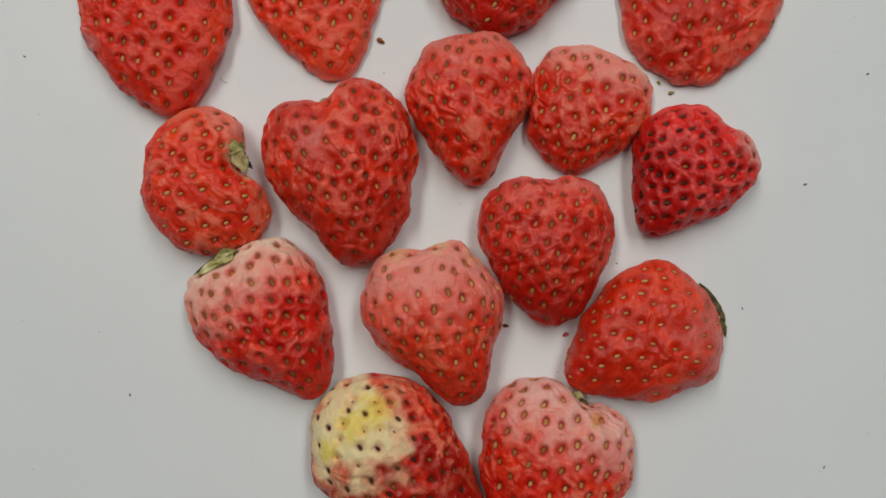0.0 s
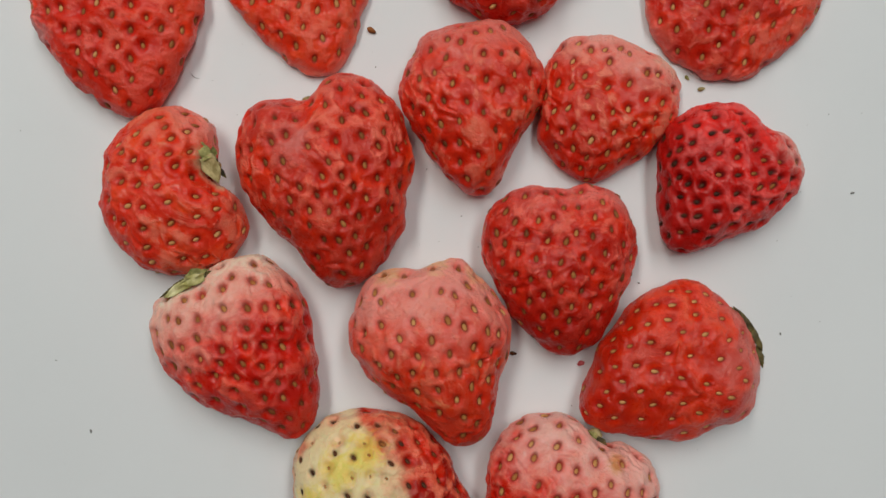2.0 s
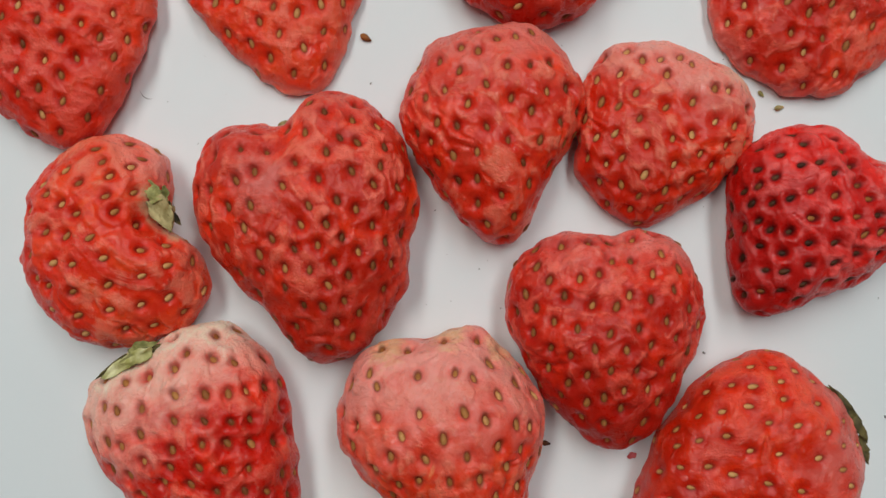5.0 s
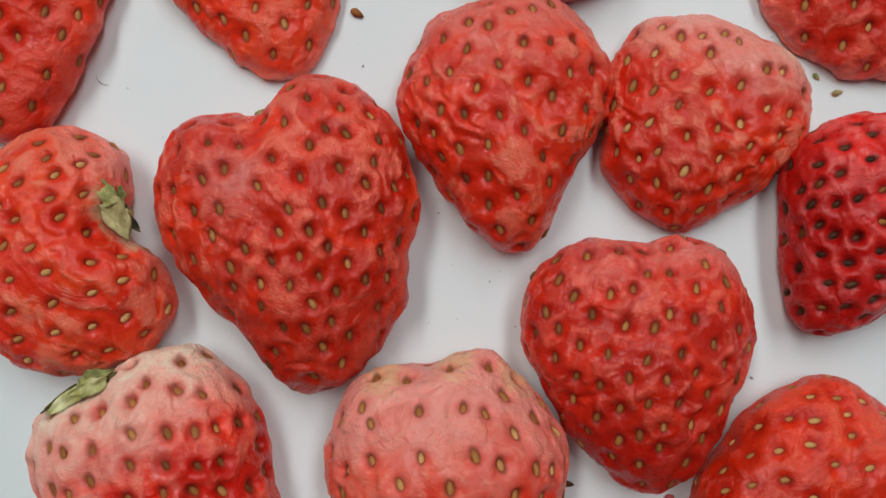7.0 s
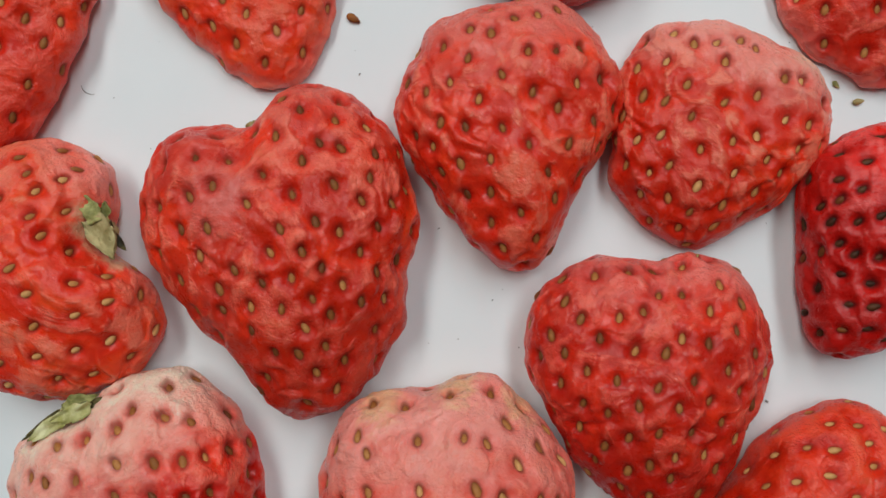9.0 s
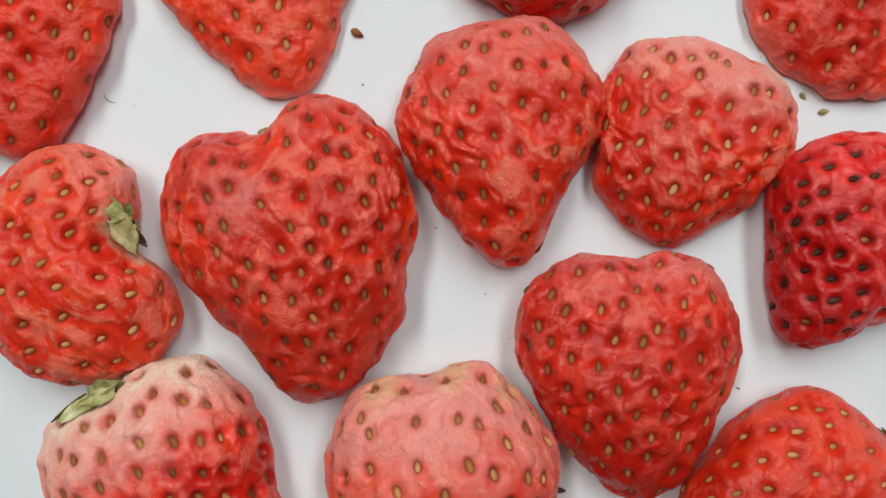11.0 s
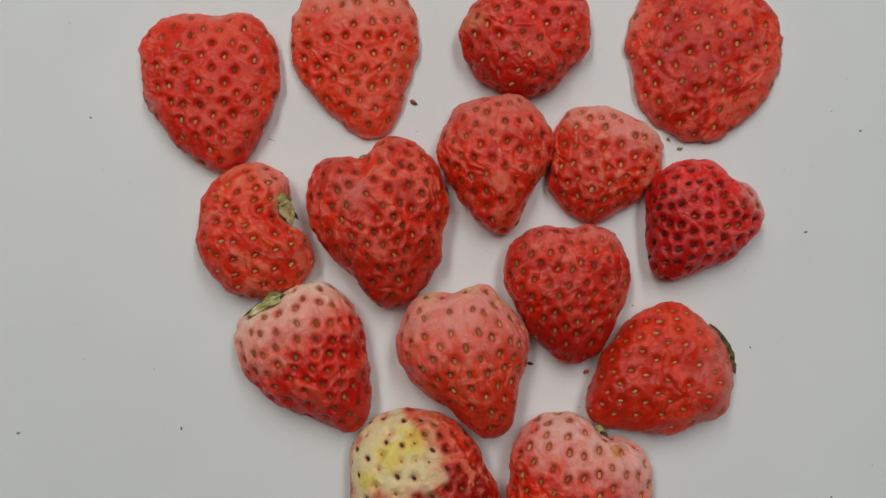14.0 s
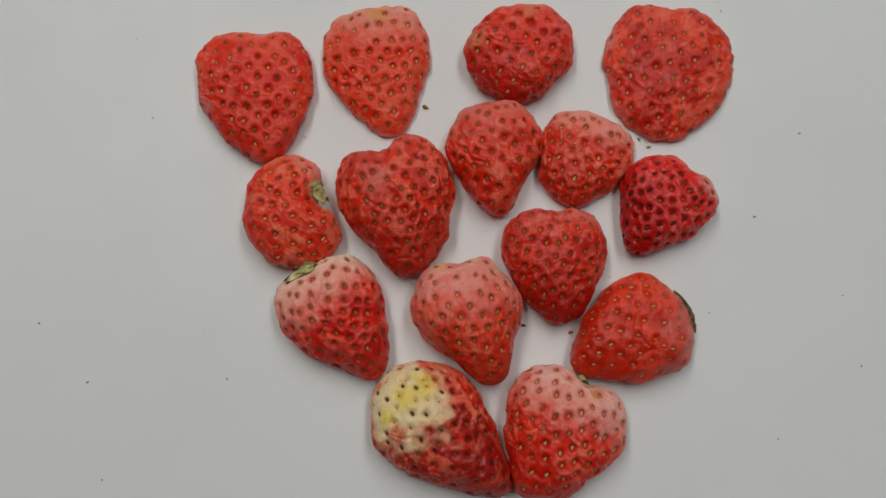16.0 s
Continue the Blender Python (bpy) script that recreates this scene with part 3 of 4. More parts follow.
broad_berry = strawberry(
    "broad flat coral-red dried strawberry dotted with many seeds",
    53.7, 54.7, 6.8, 1.0, 80,
    [18.89, 0.04, 0.04, -1.1, 0.54, 0.74, 0.68, -0.26, 0.01, -0.04, -0.2, 0.07, -0.14, -0.07, 0.27, 0, -0.12, 0.05, -0.06],
    [(-5.2, 12.5), (1.4, 12.6), (-7.9, 11), (-10.6, 8.5), (-2.8, 8.4), (-6.9, 7), (3.9, 8.7), (8.8, 8.4), (0.8, 7.1), (-13.3, 6.1), (-9.2, 4.8), (-2.5, 4.3), (5.9, 5.2), (2.5, 3.2), (9.5, 3.4), (-6.7, 2), (-0.9, -0.1), (6.2, 0.7), (13.5, 0.9), (-9.6, -0.3), (-4.6, -1), (2.7, -1.3), (10.9, -0.6), (-11.4, -3.3), (-7.8, -4.1), (7, -3.2), (13.3, -3.1), (-14.2, -4.4), (-3.7, -5.5), (-0.5, -4.5), (3.2, -5.3), (10.2, -4.8), (-12.3, -7.8), (-6.6, -8), (-0.5, -8.7), (6.1, -7.4), (9.4, -9), (-14.3, -10.1), (-3.6, -9.8), (2.3, -10), (-11.4, -12), (-6, -12.4), (-1.5, -13), (5.7, -11.4), (1.9, -14.1), (-4.2, -15), (-10.9, -15.6), (-6.7, -17), (1.1, -17.8)],
    flesh_material((0.40, 0.022, 0.020), (0.58, 0.06, 0.045), (0.70, 0.20, 0.17), (0.78, 0.29, 0.24), (0.60, 0.020, 0.010), tip_dark=0.1),
    (SEED_TAN, SEED_OLIVE), pale=(0.6, 1.6), notches=[(235, 35, 0.5)], wrinkle=0.17, thin_edge=0.65, dimple=0.34, patches=[(-7, 6, 4.5), (-1, 9, 4), (-9, -1, 4), (2, -2, 5), (8, 1, 4.5), (-5, -7, 4), (3, -8, 3)], seed_size=1.02, creases=[(-15.5, 3.5, -13.0, -5.8, -3.6, -11.7), (-7.5, 5.8, 1.9, 9.2, 5.1, 0.8), (0.2, -5.2, 9.0, -1.4, 15.5, -3.6), (-4.4, -11.7, 4.1, -13.1, 10.9, -8.1)])

kidney_berry = strawberry(
    "red dried strawberry notched at its side by a withered calyx",
    -48.3, 12.8, 12, 5, 32,
    [13.22, -0.33, -0.16, -1.7, -1.38, -0.51, -1.3, -0.08, -0.69, 0.21, -0.43, 0.13, -0.04, 0.08, -0.04, -0.03, 0.04, -0.02, 0],
    [(-0.6, 12.9), (-4.4, 10.1), (0.8, 11.1), (5.5, 11.9), (4.4, 10.5), (-7.6, 8.2), (-2, 8.2), (1.9, 9.1), (-6.6, 6.6), (1.9, 6.2), (-4.2, 5.2), (-2.1, 3.9), (3.3, 4.1), (5.5, 2.5), (-6.5, 1.5), (-3.4, 1), (0.2, 0.6), (6.8, -0.8), (-2.1, -3.1), (2.3, -2.2), (-5, -2.8), (10, -3.1), (12.1, -2.3), (-8.1, -4.8), (6.8, -4.7), (-6.2, -5.9), (2.5, -5.8), (-2.3, -6.7), (9.8, -7.5), (6.3, -8.5), (-6.2, -9.1), (2.3, -9.1), (11.1, -9.5), (-2.1, -9.8), (7.3, -11.5), (-1.8, -12.3)],
    flesh_material((0.50, 0.035, 0.03), (0.66, 0.085, 0.06), (0.76, 0.28, 0.24), (0.82, 0.33, 0.27), (0.74, 0.46, 0.27), tip_dark=0.4, stain_amount=0.4),
    (SEED_OLIVE, SEED_TAN, SEED_TAN), pale=(0.45, 1.1), patches=[(6.0, 6.8, 1.3), (6.6, 5.0, 1.6), (7.4, 3.4, 1.7), (8.6, 2.2, 1.6), (9.6, 1.4, 1.3)], wrinkle=0.19, seed_size=1.02, notches=[(65, 35, 0.4), (-95, 45, -0.35)], creases=[(3.7, 11.3, 6.1, 7.9, 6.9, 4.2)])
core = calyx(kidney_berry, 7.9, 4.6, 6.6, 1.5, SEPAL_STRAW, "tan withered calyx with pale green sepals")
sepal(core, 7.6, 5.6, 8.0, 112, 3.6, 2.0, -0.2, SEPAL_GREEN, 0.6, 3)
sepal(core, 8.3, 5.4, 7.4, 88, 2.6, 1.5, -0.2, SEPAL_GREEN, 0.9, 8)
sepal(core, 7.2, 6.2, 8.0, -62, 5.2, 2.7, -0.9, SEPAL_STRAW, 0.7, 5)
sepal(core, 8.4, 5.0, 7.4, -74, 3.6, 2.0, -0.6, SEPAL_STRAW, 1.2, 12)
sepal(core, 9.0, 4.4, 7.0, -50, 2.4, 0.9, -0.3, SEPAL_DARK, 0.8, 19)
sepal(core, 8.8, 5.8, 7.4, -80, 2.2, 0.7, -0.2, SEPAL_DARK, 0.8, 23)

large_heart_berry = strawberry(
    "large deep red heart-shaped dried strawberry with brown seeds",
    -19.9, 16.4, 14.5, 5.5, 105,
    [16.34, -0.01, 0.13, -1.28, -0.77, -1.32, 1.24, 0.21, -0.25, 0.73, -0.13, -0.39, 0.22, -0.19, -0.08, 0.32, 0.09, 0.02, 0.12],
    [(-8.3, 8.7), (-4.8, 8.3), (0.1, 10.8), (2.6, 14), (4.8, 10.1), (7.1, 9.6), (10.7, 9.1), (-6.4, 5.4), (-1, 6.5), (3.1, 8), (10.2, 6.4), (-9, 4.3), (-2.4, 3.3), (2.3, 4.4), (6.4, 5.5), (9.2, 3.8), (-6.7, 0.8), (1.1, 0.8), (4.8, 1.5), (7.1, 0.4), (11, 1), (-7.7, -2), (-0.2, -1.8), (3.2, -1.7), (9.1, -1.6), (-3.9, -3.5), (5.4, -3.3), (10.8, -3.7), (-5.7, -5.5), (-0.9, -5), (2.1, -4.4), (7.5, -5.1), (11.6, -6.6), (-5.6, -7.8), (-2.3, -7.4), (1.1, -7.5), (4.2, -6.5), (9.2, -7), (-2.5, -9.8), (3.4, -9.4), (6.2, -8.3), (10.5, -10.2), (-0.1, -12.2), (2.6, -12.3), (5.5, -11.5), (7.4, -13.4), (4.4, -14.7), (6.4, -16.6), (2.7, -18.1)],
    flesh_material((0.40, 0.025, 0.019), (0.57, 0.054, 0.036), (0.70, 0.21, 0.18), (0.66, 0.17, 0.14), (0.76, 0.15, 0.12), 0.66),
    (SEED_BROWN, SEED_BROWN, SEED_BROWN, SEED_BROWN, SEED_OLIVE), pale=(0.3, 1.6), seed_size=1.02, dimple=0.46, wrinkle=0.18, patches=[(-6, 4, 5)], notches=[(104, 11, 1.2), (122, 9, -0.4)], creases=[(-8.3, -1.1, -1.7, -7.0, 4.7, -2.2), (-0.0, -16.0, 3.6, -15.7, 7.2, -17.5), (5.9, 14.1, 8.9, 11.9, 10.2, 9.7)])
core = calyx(large_heart_berry, -4.4, 12.9, 4.4, 0.8, SEPAL_STRAW, "small cream scar in the notch")
sepal(core, -5.0, 13.0, 4.8, 28, 2.0, 0.6, 0.3, SEPAL_STRAW, 0.8, 2)

pear_berry = strawberry(
    "rosy red pear-shaped dried strawberry with shallow pits",
    5.5, 30.1, 12, 4.8, 95,
    [13.62, -0.07, 0.18, -1.29, 0.42, -0.15, 1.16, 0.61, 0.09, 0.22, -0.44, -0.13, -0.02, -0.2, 0.17, 0.03, 0.01, 0.07, -0.04],
    [(-7.8, 7.5), (-4.8, 9.3), (-2.4, 8.5), (0.2, 10.5), (2.8, 10.9), (5.2, 11.7), (-5, 5.6), (1.5, 6.1), (4.6, 6.2), (7.8, 7.1), (-7, 3), (-1.4, 3.4), (7, 2.7), (10.2, 3.6), (-9.7, 2.3), (-11.8, 4), (-3.9, 0.8), (1.9, 1.4), (4.8, -0.1), (8.9, -1.2), (11.8, 0.6), (-8.1, -1.3), (-5.5, -2.1), (-1.4, -2.3), (-11, -2.5), (1.6, -4.1), (6, -3.9), (-9.2, -3.9), (-6, -5.9), (-2.7, -5.6), (3.7, -7), (-8.3, -6.7), (7.6, -6.8), (9.8, -3.8), (-5.4, -9.2), (-2.7, -9.1), (4.6, -9.7), (-7.1, -10.5), (0.5, -11.4), (-2.8, -12.2), (5.8, -11.8), (2.7, -14.1), (-1.4, -15.2), (1.4, -16.9)],
    flesh_material((0.46, 0.03, 0.026), (0.60, 0.065, 0.05), (0.72, 0.24, 0.20), (0.72, 0.21, 0.17), (0.70, 0.30, 0.26), 0.72, tip_dark=0.2),
    (SEED_BROWN, SEED_BROWN, SEED_OLIVE), pale=(-0.2, 1.25), seed_size=1.0, wrinkle=0.15, thin_edge=0.2, creases=[(-10.0, 5.8, -8.9, 0.3, -3.3, -4.3), (-11.1, 2.1, -9.0, -3.2, -2.6, -5.7)])

flat_berry = strawberry(
    "pinkish red flat dried strawberry with pale golden seeds",
    29.5, 29.2, 9.0, 2.8, 66,
    [12.96, -0.01, 0.02, -0.15, 0.65, 0.97, 0.36, -0.07, 0.32, -0.2, 0.02, -0.22, 0.16, 0.1, -0.04, -0.01, -0.1, 0.01, 0.01],
    [(-5.2, 10.9), (-3.2, 9.1), (-0.8, 9.1), (-9.6, 6.7), (-6.7, 7), (-0.3, 6.6), (2.2, 9.6), (3.6, 8.3), (-4.7, 4), (-9.2, 3.2), (-7, 2.2), (-0.6, 1.9), (3.2, 2.8), (6.5, 4.7), (8.6, 4.5), (-4.2, 0.3), (6.3, -0.1), (9.6, -0.5), (-9.9, -1.7), (-7.5, -1.6), (-3.4, -3.3), (-0, -2.5), (2.9, -1.9), (-6.6, -4.9), (-8.7, -5.7), (0.5, -6.2), (4.1, -4.7), (6.3, -6.1), (-3.6, -7.3), (-9.5, -8), (-6.6, -8.6), (-0.4, -9.4), (3.3, -8.2), (-4.1, -10.3), (-5, -11.9), (-1, -11.7), (2.5, -10.5), (-11.4, -4.4), (8.2, -3.3)],
    flesh_material((0.45, 0.028, 0.020), (0.58, 0.060, 0.042), (0.74, 0.27, 0.23), (0.84, 0.37, 0.30), (0.88, 0.52, 0.38), 0.8, tip_dark=0.6),
    (SEED_TAN, SEED_OLIVE), pale=(-0.05, 0.85), thin_edge=0.3, patches=[(11.5, 8, 3.6)], wrinkle=0.15, seed_size=1.0, creases=[(-9.2, -7.1, -3.1, -13.5, 6.2, -5.6), (-0.6, -2.6, 4.0, -4.7, 8.9, -2.1), (-10.7, 1.4, -6.4, -5.5, -6.5, -10.9)])

crimson_berry = strawberry(
    "dark crimson dried strawberry with deep pits and dark seeds",
    50.0, 16.2, 11.5, 4.6, 20,
    [12.97, 0.02, 0.09, 0, 0.67, 1.38, -0.09, -0.13, -0.11, 0.03, 0.43, 0.04, 0.09, -0.13, -0.08, -0.03, 0.03, 0.02, -0.01],
    [(-3.6, 11.6), (-2.6, 9.9), (1.7, 10.5), (-6.1, 8.3), (2.4, 8.8), (-9, 6.3), (-3.9, 6.7), (-1.3, 7), (3.5, 6.6), (-10.6, 3.5), (-9.1, 4), (-7.1, 5), (-2.9, 2.9), (0.5, 5.4), (4, 3.9), (-9.9, 1.6), (-7.7, 1.4), (-5.5, 1.9), (0.3, 2.3), (5.3, 2), (-9.2, -0.9), (-2.8, -0.7), (0.3, -0.9), (3.2, -0.6), (6.3, -0.2), (8.7, 1.8), (-10.7, -1.6), (-7.9, -2), (-5.8, -2.4), (4.1, -3.1), (6.7, -2.8), (8.3, -1.3), (-9.2, -4.3), (-6.7, -5.2), (-3.2, -4), (0.2, -4), (-10.8, -5.7), (-8.5, -7.5), (-6.4, -7.8), (-3, -7), (0.6, -6.7), (-3.2, -9.8), (0.6, -9.3), (-8.8, -10.6), (-6.3, -10.7), (-3.4, -11.8), (-0, -11.3), (3.5, -5.5)],
    flesh_material((0.38, 0.012, 0.030), (0.56, 0.028, 0.060), (0.70, 0.16, 0.20), (0.78, 0.30, 0.27), (0.80, 0.42, 0.36), 0.6, 0.9, (0.10, 0.014, 0.013), stain_amount=0.0),
    (SEED_DARK, SEED_DARK, SEED_BROWN), pale=(0.6, 1.3), patches=[(14, 5, 7)], dimple=0.66, wrinkle=0.2, creases=[(-4.9, -0.3, 1.4, -6.8, 8.0, -4.5)])

notched_berry = strawberry(
    "deep red heart-shaped dried strawberry with a notched top",
    21.0, 0.9, 12.5, 5, 85,
    [14.15, -0.01, 0.07, -0.79, -0.19, -0.38, 1.42, -0.11, 0.05, 0.02, -0.32, 0.07, -0.25, 0.06, 0.14, -0.03, 0.08, -0.05, -0.05],
    [(-10.1, 8.5), (-6.9, 11.5), (-3.1, 11.8), (3.2, 12.5), (6.7, 10.4), (-0.2, 9.2), (2.1, 9.4), (5, 7.5), (8.9, 8.1), (-8.7, 6.7), (-5, 6.8), (-2.3, 7.5), (7.8, 5.3), (-11.9, 4.8), (-7, 4.5), (1.3, 4.7), (-10.5, 2.9), (-3.3, 3.4), (-0.4, 3.1), (4.3, 4.1), (10, 2.7), (-8.4, 1.1), (-5.4, 0.2), (2.6, 0.3), (6.5, 1.1), (-11.2, -0.4), (-1.4, -0.5), (-8.8, -2.5), (-3.3, -2.4), (0.8, -2.6), (4.3, -2), (8, -1.1), (-6.3, -3.4), (-9, -5.2), (-4, -6), (-1.2, -5.3), (2.4, -5.3), (5.9, -4.4), (-6.3, -7.1), (0.7, -7.8), (4.2, -7.9), (-7.2, -8.9), (-4, -9.6), (-1.9, -8.8), (5.7, -9.5), (0.5, -10.4), (-4.6, -12), (-1.7, -12.5), (3.9, -12.4)],
    flesh_material((0.36, 0.016, 0.016), (0.52, 0.04, 0.032), (0.68, 0.19, 0.17), (0.76, 0.28, 0.25), (0.70, 0.30, 0.26), tip_dark=0.9),
    (SEED_OLIVE, SEED_BROWN), pale=(0.2, 1.5), seed_size=1.02, dimple=0.40, wrinkle=0.18, creases=[(-6.2, 5.3, -0.3, 2.5, 7.3, 5.5), (-9.7, -5.0, -4.0, -4.6, 0.8, -1.2)])
core = calyx(notched_berry, 4.6, 12.4, 4.0, 0.9, SEPAL_GREEN, "small olive remnant in the notch")
sepal(core, 3.9, 12.6, 4.6, 25, 2.0, 0.9, 0.5, SEPAL_GREEN, 0.8, 5)

pale_shouldered_berry = strawberry(
    "half pale dried strawberry with cream shoulders and crimson tip",
    -35.1, -13.8, 12.5, 5, 120,
    [14.5, -0.09, 0.17, -0.3, -1.48, -1.66, -0.48, -0.2, -0.05, -0.03, 0.74, 0.06, -0.07, 0.2, -0.14, -0.09, -0.03, -0.07, -0.07],
    [(-1, 12), (2.7, 11.3), (5.7, 10.8), (-2.4, 10), (-6.3, 8.9), (-9.1, 8.2), (7.6, 7.1), (5.3, 6.8), (2.3, 6.8), (-1.7, 6.7), (-11.9, 4.8), (-9.5, 4.5), (-6.2, 5), (11.3, 4.3), (-1.5, 3.4), (2.4, 3.3), (5.9, 3.1), (8.5, 3.3), (-6, 1.6), (-10.8, 0.4), (-8.8, -0.1), (-1.6, -0.2), (2.2, 0.4), (5.3, 0.3), (8.4, 0.3), (11, 0.1), (-5.6, -1.9), (-1.9, -2.6), (2, -2.7), (5, -3.1), (8.2, -2.9), (-7.8, -4), (12, -4.3), (-3.1, -4.9), (0.6, -4.9), (4, -5.9), (7.6, -5.8), (10.3, -6.2), (12.6, -7.2), (-6.3, -6.7), (0.2, -7.5), (5.2, -8.6), (8.4, -8.5), (11.3, -9.6), (-3.5, -9.2), (6.2, -11.1), (9.2, -12.3), (11.4, -14), (7.6, -14.2)],
    flesh_material((0.42, 0.014, 0.018), (0.62, 0.05, 0.045), (0.74, 0.22, 0.19), (0.91, 0.54, 0.43), (0.92, 0.78, 0.60), 0.5, 0.7, (0.20, 0.04, 0.02), flush=1.0),
    (SEED_BROWN, SEED_OLIVE), pale=(-0.25, 1.0), patches=[(-12, 13, 7), (-4, 17, 6), (3, 18, 6)], wrinkle=0.17, dimple=0.58, seed_size=1.1, creases=[(1.5, 0.0, 4.4, 0.8, 7.4, 4.0), (-4.1, -3.9, 3.5, -8.1, 8.0, -2.7), (5.6, 0.7, 4.4, -1.9, 1.8, -3.5), (2.6, -11.7, 6.2, -11.8, 7.0, -7.8)])
core = calyx(pale_shouldered_berry, -9.0, 10.6, 6.0, 1.5, SEPAL_LIGHT, "dried yellow-green calyx folded over the shoulder")
sepal(core, -6.0, 12.0, 7.9, 200, 4.6, 1.7, 0.3, SEPAL_LIGHT, 0.7, 2)
sepal(core, -8.8, 11.0, 7.7, 214, 4.8, 1.6, -0.1, SEPAL_LIGHT, 1.2, 6)
sepal(core, -9.4, 11.6, 7.0, 22, 4.4, 1.8, 0.7, SEPAL_GREEN, 0.8, 9)
# two thin dark blades added as the dark outline of the folded leaf
sepal(core, -5.0, 12.6, 7.2, 196, 5.2, 0.9, 0.2, SEPAL_DARK, 1.0, 14)
sepal(core, -9.6, 11.4, 7.2, 217, 5.2, 0.8, -0.4, SEPAL_DARK, 1.0, 17)

salmon_berry = strawberry(
    "plump salmon-pink dried strawberry with a redder tip",
    -1.4, -13.7, 15.5, 6, 95,
    [14.31, 0.01, 0.22, -0.44, -1.28, -1.29, 0.74, 0.11, 0.45, 0.73, 0.14, 0.19, -0.03, -0.2, -0.11, -0.03, -0.01, 0, 0.08],
    [(-0.4, 13.4), (-5.2, 12.3), (-10.1, 9.2), (-3.7, 9.3), (1, 9.7), (3.7, 9), (6, 10.5), (-9, 7.7), (-12.9, 7.6), (-12.2, 2.4), (-3.5, 4.5), (2.3, 4.7), (5.1, 3.7), (6.9, 6.6), (9.2, 2.8), (-5.9, 1.7), (-0.4, 1.5), (-12.7, -0.4), (-7.3, -1.1), (-2.7, -1.2), (2.5, -0.8), (6.7, 0.2), (9.9, -0.6), (-9.6, -3.1), (-3.6, -4.1), (0.2, -3.9), (4.3, -3.8), (7.9, -2.7), (11, 2.2), (-6.4, -5), (-3, -7.4), (0.6, -6.8), (6.3, -6.4), (9.3, -5.4), (3.8, -8.4), (-3.1, -10.2), (-7.1, -6.6), (0.6, -10.9), (7.9, -8.9), (4.9, -11.7), (7.5, -12.9), (4.8, -14.9), (-10.1, -6.2), (10.9, -2.8)],
    flesh_material((0.50, 0.045, 0.036), (0.62, 0.09, 0.066), (0.74, 0.24, 0.19), (0.84, 0.36, 0.30), (0.88, 0.52, 0.28), 0.6, 0.9, (0.17, 0.05, 0.018), flush=0.7, stain=(0.82, 0.50, 0.20), stain_amount=1.3),
    (SEED_OLIVE, SEED_OLIVE, SEED_TAN), pale=(-0.5, 0.9), patches=[(0, 15, 3.2), (-8, 12.5, 3.0), (8, 12.5, 3.2)], dimple=0.5, wrinkle=0.16, notches=[(222, 28, -0.35)], seed_size=1.08, creases=[(-11.7, 8.1, -6.4, 8.7, -1.3, 11.6), (-0.9, -5.6, 4.5, -3.1, 9.2, -1.8)])

tilted_berry = strawberry(
    "orange-red dried strawberry lying sideways with golden seeds",
    40.8, -17.7, 12, 4.6, 5,
    [14.58, 0.13, 0.07, 0.73, 1.22, -0.04, -1.28, -0.07, 0.24, 0.22, -0.19, -0.25, 0, 0.04, 0.09, -0.03, -0.06, 0.1, 0.11],
    [(-1, 13.6), (1.8, 13.4), (5.1, 12.9), (2.5, 11.7), (-4.1, 11.2), (-1.6, 11.1), (7.7, 11.4), (-7.1, 10), (2.4, 9.5), (-2.7, 8.6), (7.2, 8.8), (-8.5, 6.9), (-6, 7.8), (-0.3, 6.6), (3.4, 6.1), (-11.2, 5.1), (-9, 4.1), (-5.7, 4.8), (7.9, 5.1), (-11.6, 3.1), (-2.9, 3), (0.9, 2.4), (6, 1.9), (-11.7, 0.5), (-8.1, 0.9), (-5.2, -0.2), (9.3, 0.4), (-13.8, -0.5), (-10.6, -2), (-0.8, -1.2), (3.6, -2.3), (-13, -3.8), (-7.5, -3.5), (-2.9, -3.8), (5.5, -3.8), (7.6, -4.6), (-14.1, -6.4), (-10.4, -5.6), (-5.4, -5.9), (-0.3, -5.7), (-11.5, -8.5), (2.6, -7.4), (7.3, -7.2), (10, 3.3), (10.4, -1.8), (-1.9, -8.5), (-7, -8.6)],
    flesh_material((0.40, 0.026, 0.016), (0.56, 0.056, 0.032), (0.66, 0.17, 0.13), (0.72, 0.24, 0.20), (0.64, 0.12, 0.05), 0.3, tip_dark=0.5),
    (SEED_TAN,), pale=(0.1, 1.3), wrinkle=0.10, dimple=0.26, seed_size=0.86, creases=[(-1.0, 4.9, -3.2, -0.6, 2.4, -4.0)])
core = calyx(tilted_berry, 13.0, 5.4, 3.4, 1.9, SEPAL_DARK, "thin brown withered calyx pressed to the side")
sepal(core, 13.7, 6.2, 5.2, 127, 5.6, 1.2, 0.6, SEPAL_DARK, 0.8, 4)
sepal(core, 13.6, 6.4, 5.0, -64, 3.8, 1.2, 0.7, SEPAL_DARK, 0.9, 7)
sepal(core, 14.6, 3.6, 4.8, -76, 3.8, 1.3, 0.7, SEPAL_DARK, 1.1, 10)
sepal(core, 13.2, 6.9, 4.8, 130, 4.6, 1.2, 0.4, SEPAL_GREEN, 0.8, 13)

